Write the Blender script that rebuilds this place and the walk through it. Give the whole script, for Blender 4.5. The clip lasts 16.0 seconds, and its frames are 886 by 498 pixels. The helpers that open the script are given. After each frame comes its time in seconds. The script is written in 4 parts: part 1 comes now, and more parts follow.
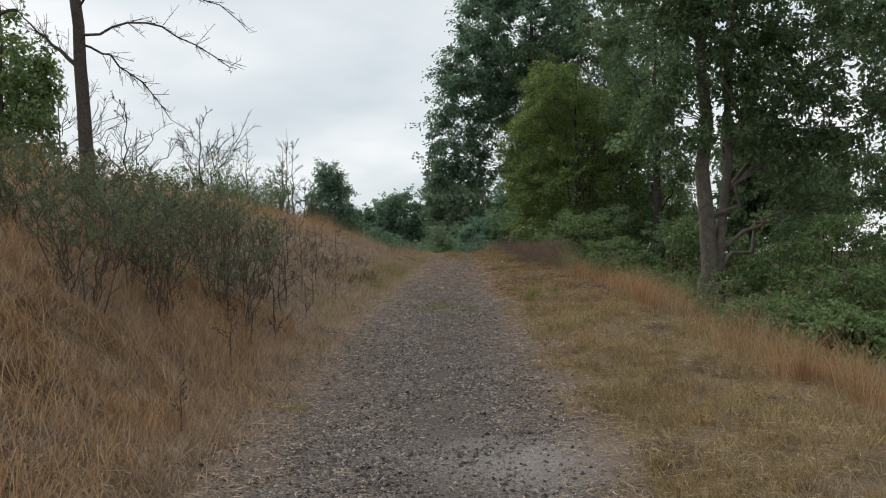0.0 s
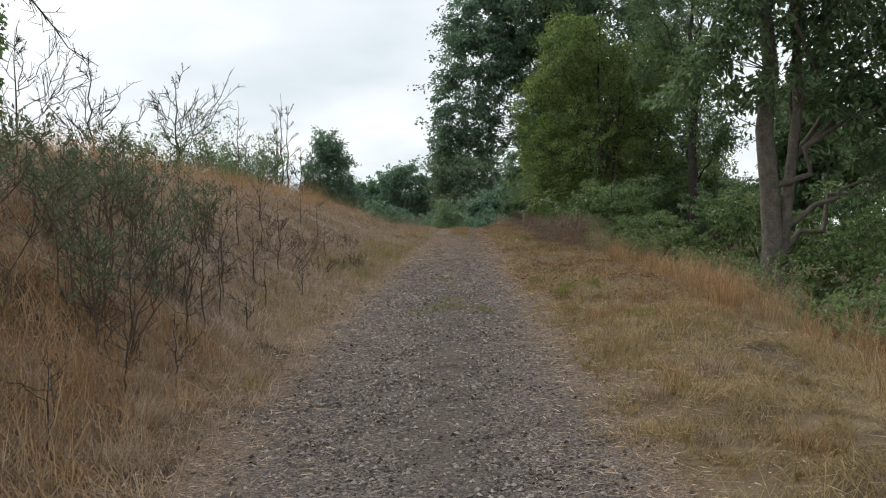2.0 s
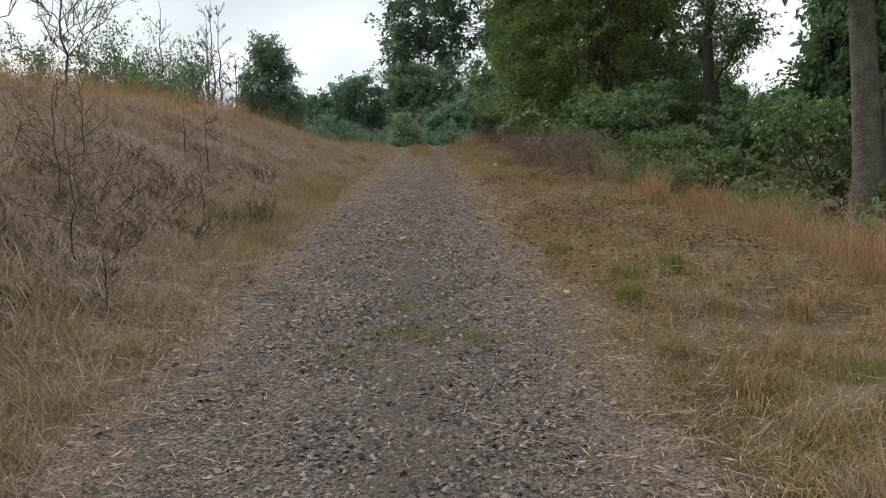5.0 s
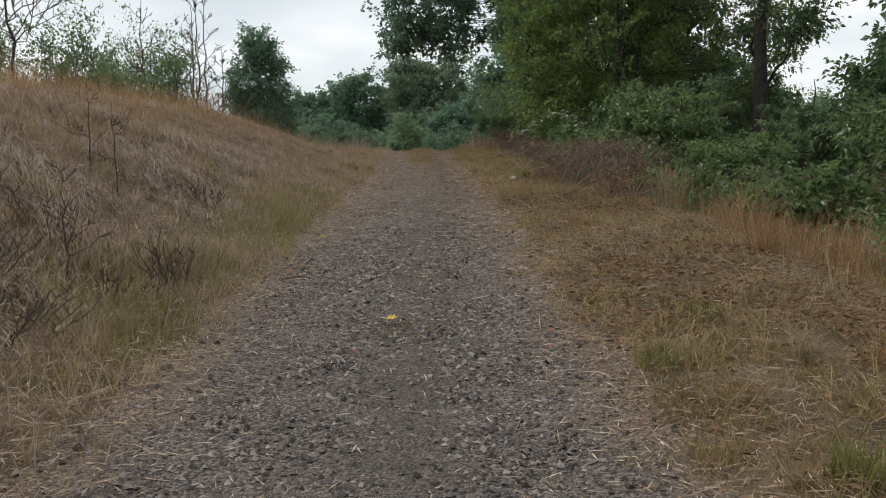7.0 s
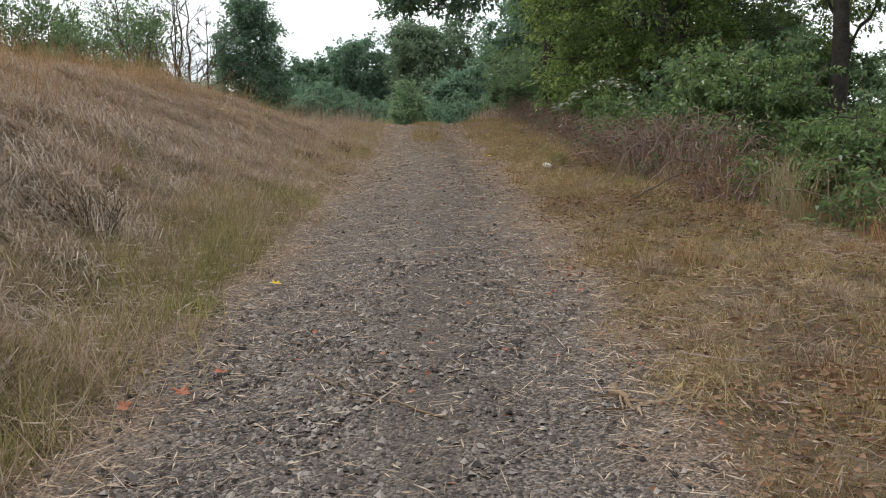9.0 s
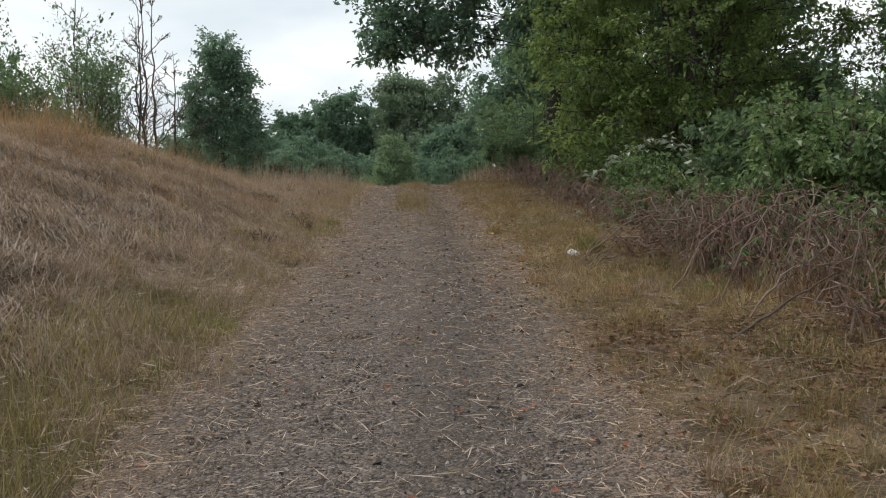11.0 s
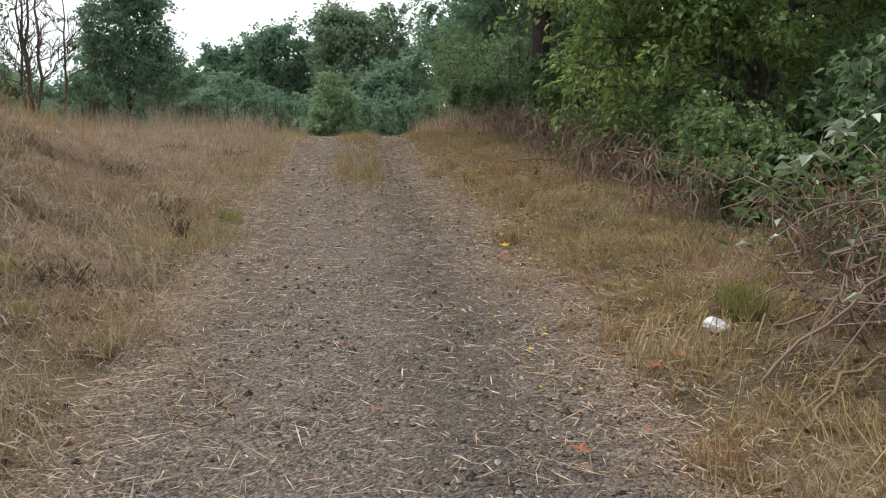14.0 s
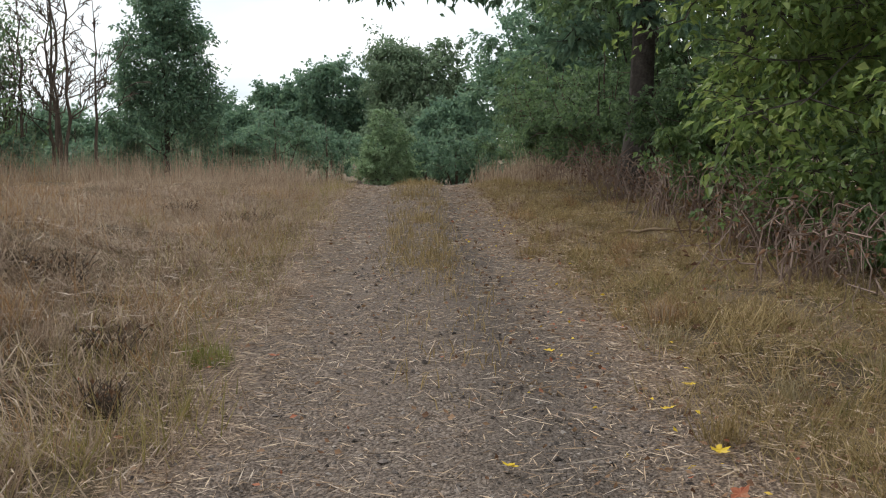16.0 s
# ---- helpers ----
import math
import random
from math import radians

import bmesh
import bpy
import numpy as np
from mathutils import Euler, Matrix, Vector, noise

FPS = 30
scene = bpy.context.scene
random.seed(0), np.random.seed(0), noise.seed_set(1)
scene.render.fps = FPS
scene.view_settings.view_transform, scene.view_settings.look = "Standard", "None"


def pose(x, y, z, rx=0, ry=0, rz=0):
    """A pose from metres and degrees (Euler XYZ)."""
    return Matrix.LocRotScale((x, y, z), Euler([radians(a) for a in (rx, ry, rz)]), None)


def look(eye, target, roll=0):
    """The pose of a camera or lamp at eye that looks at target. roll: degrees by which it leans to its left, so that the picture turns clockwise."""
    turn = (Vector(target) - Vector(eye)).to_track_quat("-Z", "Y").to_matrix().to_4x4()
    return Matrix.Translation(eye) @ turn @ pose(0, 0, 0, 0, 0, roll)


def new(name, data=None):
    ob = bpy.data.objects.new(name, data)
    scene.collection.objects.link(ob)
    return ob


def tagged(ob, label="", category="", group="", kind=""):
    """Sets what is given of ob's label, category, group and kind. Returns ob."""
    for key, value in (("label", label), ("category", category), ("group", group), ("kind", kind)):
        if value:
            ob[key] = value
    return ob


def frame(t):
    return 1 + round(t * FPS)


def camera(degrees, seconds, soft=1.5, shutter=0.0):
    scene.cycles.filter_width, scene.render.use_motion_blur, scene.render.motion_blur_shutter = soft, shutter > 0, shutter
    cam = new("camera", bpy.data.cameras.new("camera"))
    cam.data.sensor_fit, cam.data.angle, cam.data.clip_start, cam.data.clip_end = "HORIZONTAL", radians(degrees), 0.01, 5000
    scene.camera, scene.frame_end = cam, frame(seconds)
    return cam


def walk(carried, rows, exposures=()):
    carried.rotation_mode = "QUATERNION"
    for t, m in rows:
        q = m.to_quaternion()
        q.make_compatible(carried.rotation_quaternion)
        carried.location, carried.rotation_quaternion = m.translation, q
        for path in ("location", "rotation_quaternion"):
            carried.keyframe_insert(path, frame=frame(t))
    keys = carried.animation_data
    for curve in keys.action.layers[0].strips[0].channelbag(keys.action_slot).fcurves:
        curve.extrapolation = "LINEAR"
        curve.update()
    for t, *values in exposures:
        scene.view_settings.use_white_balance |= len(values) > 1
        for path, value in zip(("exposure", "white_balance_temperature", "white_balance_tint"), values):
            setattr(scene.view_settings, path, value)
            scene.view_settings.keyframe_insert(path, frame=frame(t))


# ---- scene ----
cam = camera(51.7, 16.0, soft=1.1)
METRES, EYE, TILT, LEAN, TURN = 31.9, 1.5, 2.5, 0.0, 0.0
ROWS = [
    (0.0, 0.0, 0.0, 0.0, -0.04, -1.97, 1.21),
    (0.5, -0.0002, 0.0342, -0.0011, -0.71, -1.94, 1.36),
    (1.0, -0.0011, 0.0686, -0.0013, 0.22, -2.01, 1.65),
    (1.5, 0.0007, 0.104, -0.001, 0.08, -2.27, 1.59),
    (2.0, 0.0014, 0.1372, -0.0024, 0.41, -3.61, 1.1),
    (2.5, 0.0037, 0.1709, -0.0027, -1.32, -7.38, 0.15),
    (3.0, 0.0016, 0.2052, -0.0033, -0.66, -8.59, 1.13),
    (3.5, 0.0017, 0.2413, -0.0027, -2.83, -7.53, 1.1),
    (6.0, 0.0025, 0.3985, -0.0057, -1.83, -9.87, 2.0),
    (6.5, 0.0042, 0.4305, -0.0052, -2.15, -9.16, 1.45),
    (7.0, 0.0035, 0.4618, -0.0059, -2.07, -9.01, 0.94),
    (7.5, 0.0041, 0.493, -0.006, -2.42, -9.34, 0.2),
    (8.0, 0.0019, 0.5239, -0.0059, -1.72, -10.67, 1.23),
    (8.5, 0.0027, 0.5553, -0.0064, -2.14, -10.73, 1.38),
    (9.0, 0.0029, 0.5867, -0.0066, -1.89, -10.99, 0.99),
    (9.5, 0.0057, 0.6182, -0.0058, -1.89, -9.82, 1.03),
    (10.0, 0.0069, 0.6477, -0.0059, -2.34, -8.54, 0.15),
    (12.5, 0.0049, 0.7952, -0.0075, -3.11, -7.44, 1.58),
    (13.0, 0.0045, 0.8251, -0.0078, -3.59, -7.4, 0.92),
    (13.5, 0.0068, 0.8546, -0.0085, -7.06, -9.07, 0.29),
    (14.0, 0.0054, 0.8835, -0.0091, -6.33, -11.48, 0.01),
    (14.5, 0.0074, 0.9134, -0.0094, -6.02, -10.09, -0.15),
    (15.0, 0.006, 0.9421, -0.0101, -3.48, -9.81, -0.18),
    (15.5, 0.0064, 0.9718, -0.0103, -3.77, -9.36, -0.26),
    (16.0, 0.0046, 0.9985, -0.0098, -3.07, -9.23, 0.22),
]
EXPOSURES = ((0, 0.19), (0.7, 0.2), (1.5, 0.34), (2, 0.4), (2.5, 0.66), (3, 0.72), (3.5, 0.54), (6, 0.36), (7, 0.28), (8, 0.6), (9, 0.75), (9.5, 0.56), (10, 0.26), (12.5, 0.71), (13.5, 0.63), (14, 0.9), (14.5, 1.1), (15.5, 0.73), (16, 0.66))
walk(cam, [(t, pose(0, 0, EYE, TILT, LEAN, TURN) @ pose(METRES * x, METRES * y, METRES * z, 90 + pitch, roll, yaw)) for t, x, y, z, yaw, pitch, roll in ROWS],
     exposures=EXPOSURES)

# ---- world, sun, exposure ----
world = bpy.data.worlds.new("world")
scene.world = world
world.use_nodes = True


def make_world():
    nt = world.node_tree
    nt.nodes.clear()
    n, l = nt.nodes.new, nt.links.new
    out, bg, sky = n("ShaderNodeOutputWorld"), n("ShaderNodeBackground"), n("ShaderNodeTexSky")
    sky.sky_type, sky.sun_disc = "NISHITA", False
    sky.sun_elevation, sky.sun_rotation = radians(47), radians(-49)
    co, sep = n("ShaderNodeTexCoord"), n("ShaderNodeSeparateXYZ")
    l(co.outputs["Generated"], sep.inputs[0])
    # clouds lie on a plane overhead
    zz = n("ShaderNodeMath"); zz.operation = "MAXIMUM"; zz.inputs[1].default_value = 0.0
    l(sep.outputs["Z"], zz.inputs[0])
    add = n("ShaderNodeMath"); add.operation = "ADD"; add.inputs[1].default_value = 0.22
    l(zz.outputs[0], add.inputs[0])
    dx, dy = n("ShaderNodeMath"), n("ShaderNodeMath")
    for d, axis in ((dx, "X"), (dy, "Y")):
        d.operation = "DIVIDE"
        l(sep.outputs[axis], d.inputs[0]); l(add.outputs[0], d.inputs[1])
    comb = n("ShaderNodeCombineXYZ")
    l(dx.outputs[0], comb.inputs[0]); l(dy.outputs[0], comb.inputs[1])
    noi = n("ShaderNodeTexNoise")
    noi.inputs["Scale"].default_value, noi.inputs["Detail"].default_value = 1.25, 4.0
    noi.inputs["Roughness"].default_value = 0.45
    l(comb.outputs[0], noi.inputs["Vector"])
    ramp = n("ShaderNodeValToRGB")
    e = ramp.color_ramp.elements
    e[0].position, e[0].color = 0.30, (0.54, 0.61, 0.665, 1)
    e[1].position, e[1].color = 0.72, (1.0, 1.0, 1.0, 1)
    mid = ramp.color_ramp.elements.new(0.5)
    mid.color = (0.74, 0.79, 0.82, 1)
    l(noi.outputs["Fac"], ramp.inputs[0])
    gain = n("ShaderNodeVectorMath"); gain.operation = "SCALE"; gain.inputs["Scale"].default_value = CLOUD
    l(ramp.outputs[0], gain.inputs[0])
    mix = n("ShaderNodeMix"); mix.data_type = "RGBA"; mix.inputs[0].default_value = 0.94
    l(sky.outputs[0], mix.inputs[6]); l(gain.outputs[0], mix.inputs[7])
    l(mix.outputs[2], bg.inputs["Color"])
    bg.inputs["Strength"].default_value = 0.1
    l(bg.outputs[0], out.inputs[0])


CLOUD = 9.3
make_world()
sun = new("sun", bpy.data.lights.new("sun", "SUN"))
sun.data.energy, sun.data.angle, sun.data.color = 1.5, radians(25), (1.0, 0.96, 0.9)
sun.matrix_world = look((-40, 50, 58), (0, 15, 0))


# ---- materials ----
def material(name, colours, scale=3.0, rough=0.85, island=0.0, bump=0.0, bump_scale=40.0, leafy=0.0, fine=0.0, spec=0.25):
    """Colours: 2 to 4 ramp colours driven by noise in object space; island: how far each piece varies; leafy: share of light let through."""
    m = bpy.data.materials.new(name)
    m.use_nodes = True
    nt = m.node_tree
    n, l = nt.nodes.new, nt.links.new
    b = nt.nodes["Principled BSDF"]
    out = nt.nodes["Material Output"]
    b.inputs["Roughness"].default_value = rough
    b.inputs["Specular IOR Level"].default_value = spec
    co = n("ShaderNodeTexCoord")
    noi = n("ShaderNodeTexNoise")
    noi.inputs["Scale"].default_value, noi.inputs["Detail"].default_value = scale, 5.0
    l(co.outputs["Object"], noi.inputs["Vector"])
    value = noi.outputs["Fac"]
    if fine:
        nf = n("ShaderNodeTexNoise")
        nf.inputs["Scale"].default_value, nf.inputs["Detail"].default_value = fine, 4.0
        l(co.outputs["Object"], nf.inputs["Vector"])
        mx = n("ShaderNodeMix"); mx.inputs[0].default_value = 0.5
        l(value, mx.inputs[2]); l(nf.outputs["Fac"], mx.inputs[3])
        value = mx.outputs[0]
    if island:
        geo = n("ShaderNodeNewGeometry")
        mx = n("ShaderNodeMix"); mx.inputs[0].default_value = island
        l(value, mx.inputs[2]); l(geo.outputs["Random Per Island"], mx.inputs[3])
        value = mx.outputs[0]
    ramp = n("ShaderNodeValToRGB")
    e = ramp.color_ramp.elements
    k = len(colours)
    lo, hi = (0.3, 0.7) if not island else (0.5 - 0.2 - 0.3 * island, 0.5 + 0.2 + 0.3 * island)
    e[0].position, e[0].color = lo, (*colours[0], 1)
    e[1].position, e[1].color = hi, (*colours[-1], 1)
    for i in range(1, k - 1):
        el = ramp.color_ramp.elements.new(lo + (hi - lo) * i / (k - 1))
        el.color = (*colours[i], 1)
    l(value, ramp.inputs[0])
    l(ramp.outputs[0], b.inputs["Base Color"])
    if bump:
        nb = n("ShaderNodeTexNoise")
        nb.inputs["Scale"].default_value, nb.inputs["Detail"].default_value = bump_scale, 6.0
        l(co.outputs["Object"], nb.inputs["Vector"])
        bp = n("ShaderNodeBump")
        bp.inputs["Strength"].default_value, bp.inputs["Distance"].default_value = bump, 0.03
        l(nb.outputs["Fac"], bp.inputs["Height"])
        l(bp.outputs[0], b.inputs["Normal"])
    if leafy:
        tr = n("ShaderNodeBsdfTranslucent")
        l(ramp.outputs[0], tr.inputs["Color"])
        ms = n("ShaderNodeMixShader"); ms.inputs[0].default_value = leafy
        l(b.outputs[0], ms.inputs[1]); l(tr.outputs[0], ms.inputs[2])
        l(ms.outputs[0], out.inputs["Surface"])
    return m


M_soil = material("dry turf", [(0.034, 0.025, 0.017), (0.088, 0.064, 0.040), (0.21, 0.155, 0.10), (0.115, 0.088, 0.052)], 1.2, 0.95, bump=1.0, bump_scale=55, fine=75)
M_stone = material("gravel stone", [(0.050, 0.042, 0.038), (0.115, 0.097, 0.087), (0.195, 0.163, 0.145), (0.40, 0.35, 0.31)], 6.0, 0.9, island=0.85)
M_straw = material("dry straw", [(0.165, 0.108, 0.070), (0.385, 0.275, 0.185), (0.64, 0.51, 0.375)], 4.0, 0.8, island=0.75, leafy=0.15)
M_grass_dry = material("dry grass", [(0.128, 0.090, 0.066), (0.285, 0.203, 0.143), (0.46, 0.352, 0.256), (0.66, 0.55, 0.42)], 0.9, 0.8, island=0.4, leafy=0.3, fine=5)
M_grass_olive = material("olive grass", [(0.135, 0.130, 0.045), (0.25, 0.215, 0.078), (0.39, 0.31, 0.135), (0.52, 0.43, 0.23)], 0.8, 0.8, island=0.4, leafy=0.3, fine=5)
M_grass_mix = material("yellowing grass", [(0.115, 0.094, 0.040), (0.238, 0.175, 0.080), (0.385, 0.283, 0.138), (0.55, 0.44, 0.26)], 0.8, 0.8, island=0.4, leafy=0.3, fine=5)
M_grass_moss = material("lush olive grass", [(0.085, 0.084, 0.030), (0.165, 0.150, 0.054), (0.275, 0.232, 0.098), (0.40, 0.335, 0.17)], 0.8, 0.8, island=0.45, leafy=0.3, fine=5)
M_grass_rust = material("russet tall grass", [(0.175, 0.094, 0.046), (0.315, 0.180, 0.088), (0.435, 0.285, 0.150), (0.54, 0.42, 0.27)], 0.7, 0.8, island=0.5, leafy=0.3, fine=3)
M_thatch = material("bleached stalks", [(0.170, 0.121, 0.089), (0.357, 0.276, 0.217), (0.544, 0.451, 0.365)], 3.0, 0.85, island=0.7, leafy=0.1)
M_grass_green = material("green grass", [(0.112, 0.122, 0.036), (0.205, 0.210, 0.062), (0.33, 0.305, 0.11)], 0.8, 0.7, island=0.6, leafy=0.35)
M_grass_pale = material("bleached grass", [(0.234, 0.172, 0.089), (0.351, 0.281, 0.163), (0.452, 0.390, 0.252)], 0.8, 0.8, island=0.6, leafy=0.25)


def track_material():
    """Gravel in the middle of the track, straw litter towards its edges and its far, overgrown end."""
    m = bpy.data.materials.new("trodden gravel")
    m.use_nodes = True
    nt = m.node_tree
    n, l = nt.nodes.new, nt.links.new
    b = nt.nodes["Principled BSDF"]
    b.inputs["Roughness"].default_value, b.inputs["Specular IOR Level"].default_value = 0.95, 0.2
    co, at = n("ShaderNodeTexCoord"), n("ShaderNodeAttribute")
    at.attribute_name = "across"

    def tex(kind, scale, detail=4.0):
        t = n(kind)
        t.inputs["Scale"].default_value = scale
        if detail and "Detail" in t.inputs:
            t.inputs["Detail"].default_value = detail
        l(co.outputs["Object"], t.inputs["Vector"])
        return t

    def ramp(src, stops):
        r = n("ShaderNodeValToRGB")
        e = r.color_ramp.elements
        e[0].position, e[0].color = stops[0][0], (*stops[0][1], 1)
        e[1].position, e[1].color = stops[-1][0], (*stops[-1][1], 1)
        for p, c in stops[1:-1]:
            r.color_ramp.elements.new(p).color = (*c, 1)
        l(src, r.inputs[0])
        return r

    def math_node(op, a, b_):
        k = n("ShaderNodeMath"); k.operation = op
        for i, v in enumerate((a, b_)):
            if isinstance(v, float):
                k.inputs[i].default_value = v
            else:
                l(v, k.inputs[i])
        return k.outputs[0]

    vor = tex("ShaderNodeTexVoronoi", 70.0, 0)
    big, fine = tex("ShaderNodeTexNoise", 1.3), tex("ShaderNodeTexNoise", 45.0, 6.0)
    cell = n("ShaderNodeSeparateColor")
    l(vor.outputs["Color"], cell.inputs[0])
    mixv = math_node("ADD", math_node("MULTIPLY", cell.outputs[0], 0.45), math_node("MULTIPLY", fine.outputs["Fac"], 0.55))
    gravel = ramp(mixv, ((0.24, (0.036, 0.030, 0.027)), (0.45, (0.108, 0.089, 0.078)), (0.62, (0.178, 0.148, 0.130)), (0.8, (0.32, 0.275, 0.24))))
    straw_n = tex("ShaderNodeTexNoise", 60.0, 6.0)
    straw_c = ramp(straw_n.outputs["Fac"], ((0.32, (0.066, 0.047, 0.037)), (0.5, (0.19, 0.138, 0.104)), (0.68, (0.40, 0.305, 0.23))))
    sep = n("ShaderNodeSeparateXYZ")
    l(co.outputs["Object"], sep.inputs[0])
    far = n("ShaderNodeMapRange")
    far.inputs["From Min"].default_value, far.inputs["From Max"].default_value, far.inputs["To Max"].default_value = 22.0, 36.0, 0.42
    l(sep.outputs["Y"], far.inputs["Value"])
    edge = math_node("ADD", at.outputs["Fac"], math_node("MULTIPLY", math_node("SUBTRACT", big.outputs["Fac"], 0.5), 0.9))
    mr = n("ShaderNodeMapRange"); mr.interpolation_type = "SMOOTHSTEP"
    mr.inputs["From Min"].default_value, mr.inputs["From Max"].default_value = 0.80, 1.35
    l(edge, mr.inputs["Value"])
    k = n("ShaderNodeMath"); k.operation = "ADD"; k.use_clamp = True
    l(mr.outputs[0], k.inputs[0]); l(far.outputs[0], k.inputs[1])
    mix = n("ShaderNodeMix"); mix.data_type = "RGBA"
    l(k.outputs[0], mix.inputs[0]); l(gravel.outputs[0], mix.inputs[6]); l(straw_c.outputs[0], mix.inputs[7])
    # a bare, trodden strip of dark earth along the track's middle
    side = n("ShaderNodeAttribute"); side.attribute_name = "sideways"
    drift = n("ShaderNodeMapRange")
    for key, value in (("From Min", 22.0), ("From Max", 32.0), ("To Min", 0.14), ("To Max", 0.42)):
        drift.inputs[key].default_value = value
    l(sep.outputs["Y"], drift.inputs["Value"])
    off = math_node("ABSOLUTE", math_node("SUBTRACT", side.outputs["Fac"], drift.outputs[0]), 0.0)
    blot = math_node("ADD", off, math_node("MULTIPLY", math_node("SUBTRACT", big.outputs["Fac"], 0.5), 0.5))
    band = n("ShaderNodeMapRange"); band.interpolation_type = "SMOOTHSTEP"
    band.inputs["From Min"].default_value, band.inputs["From Max"].default_value = 0.05, 0.42
    band.inputs["To Min"].default_value, band.inputs["To Max"].default_value = 0.6, 0.0
    l(blot, band.inputs["Value"])
    mud = n("ShaderNodeMix"); mud.data_type = "RGBA"
    earth = ramp(fine.outputs["Fac"], ((0.3, (0.060, 0.049, 0.042)), (0.7, (0.150, 0.124, 0.106))))
    l(band.outputs[0], mud.inputs[0]); l(mix.outputs[2], mud.inputs[6]); l(earth.outputs[0], mud.inputs[7])
    # pale dusty patch
    dist = n("ShaderNodeVectorMath"); dist.operation = "DISTANCE"
    dist.inputs[1].default_value = (0.5, 6.5, 0.1)
    l(co.outputs["Object"], dist.inputs[0])
    spot = math_node("ADD", dist.outputs["Value"], math_node("MULTIPLY", math_node("SUBTRACT", straw_n.outputs["Fac"], 0.5), 2.2))
    dust = n("ShaderNodeMapRange"); dust.interpolation_type = "SMOOTHSTEP"
    dust.inputs["From Min"].default_value, dust.inputs["From Max"].default_value = 0.15, 1.0
    dust.inputs["To Min"].default_value, dust.inputs["To Max"].default_value = 0.55, 0.0
    l(spot, dust.inputs["Value"])
    pale = n("ShaderNodeMix"); pale.data_type = "RGBA"
    pale.inputs[7].default_value = (0.36, 0.33, 0.31, 1)
    l(dust.outputs[0], pale.inputs[0]); l(mud.outputs[2], pale.inputs[6])
    l(pale.outputs[2], b.inputs["Base Color"])
    bp = n("ShaderNodeBump")
    bp.inputs["Strength"].default_value, bp.inputs["Distance"].default_value = 1.0, 0.02
    l(math_node("SUBTRACT", fine.outputs["Fac"], math_node("MULTIPLY", vor.outputs["Distance"], 0.8)), bp.inputs["Height"])
    l(bp.outputs[0], b.inputs["Normal"])
    return m


M_track = track_material()
M_bark = material("grey bark", [(0.057, 0.050, 0.041), (0.120, 0.104, 0.084), (0.195, 0.173, 0.141)], 5, 0.95, bump=1.0, bump_scale=18, fine=30)
M_bark_dark = material("dark bark", [(0.035, 0.028, 0.024), (0.07, 0.058, 0.05), (0.11, 0.095, 0.08)], 5, 0.95, bump=1.0, bump_scale=18, fine=30)
M_twig = material("dry twig", [(0.045, 0.033, 0.026), (0.09, 0.068, 0.052), (0.15, 0.115, 0.09)], 3, 0.9, island=0.6)
M_twig_pale = material("pale cane", [(0.10, 0.065, 0.04), (0.19, 0.13, 0.08), (0.29, 0.215, 0.145)], 3, 0.9, island=0.6)
M_leaf_dark = material("dark leaves", [(0.074, 0.121, 0.068), (0.129, 0.201, 0.094), (0.209, 0.298, 0.128)], 0.6, 0.42, island=0.55, leafy=0.55, spec=0.5)
# bluer, brighter greens: distance haze is mixed into the leaf colour
M_leaf_blue_haze = material("haze-tinted blue-green leaves", [(0.094, 0.163, 0.116), (0.157, 0.252, 0.163), (0.234, 0.338, 0.199)], 0.5, 0.5, island=0.55, leafy=0.45, spec=0.28)
M_leaf_mid = material("green leaves", [(0.081, 0.138, 0.056), (0.149, 0.225, 0.083), (0.253, 0.328, 0.119)], 0.5, 0.42, island=0.55, leafy=0.45, spec=0.5)
M_leaf_light = material("light green leaves", [(0.154, 0.239, 0.129), (0.234, 0.330, 0.175), (0.307, 0.404, 0.222)], 0.5, 0.5, island=0.55, leafy=0.45, spec=0.5)
M_leaf_olive = material("yellow-green leaves", [(0.091, 0.151, 0.046), (0.176, 0.254, 0.074), (0.312, 0.370, 0.109)], 0.5, 0.42, island=0.55, leafy=0.55, spec=0.5)
# greyed, paler green with haze painted in, for the far trees
M_leaf_far_haze = material("haze-paled green leaves", [(0.105, 0.160, 0.098), (0.160, 0.225, 0.135), (0.215, 0.285, 0.170)], 0.5, 0.55, island=0.5, leafy=0.45, spec=0.4)
M_leaf_grey = material("grey-green leaves", [(0.072, 0.096, 0.054), (0.120, 0.154, 0.084), (0.192, 0.228, 0.126)], 0.6, 0.6, island=0.5, leafy=0.3)
M_leaf_dead = material("withered leaves", [(0.10, 0.05, 0.03), (0.19, 0.105, 0.06), (0.30, 0.19, 0.115)], 0.8, 0.85, island=0.7, leafy=0.2)
M_cane = material("bramble cane", [(0.092, 0.061, 0.050), (0.196, 0.136, 0.109), (0.368, 0.287, 0.244)], 2.0, 0.85, island=0.7)
M_leaf_pale = material("pale bramble leaves", [(0.198, 0.242, 0.152), (0.270, 0.324, 0.225), (0.343, 0.388, 0.288)], 3.0, 0.4, island=0.5, leafy=0.2, spec=0.6)
M_leaf_yellow = material("fallen yellow leaf", [(0.55, 0.34, 0.03), (0.70, 0.50, 0.05), (0.62, 0.42, 0.09)], 20, 0.6, leafy=0.2)
M_leaf_red = material("fallen russet leaf", [(0.255, 0.068, 0.036), (0.345, 0.120, 0.063), (0.300, 0.150, 0.090)], 20, 0.7, leafy=0.15)
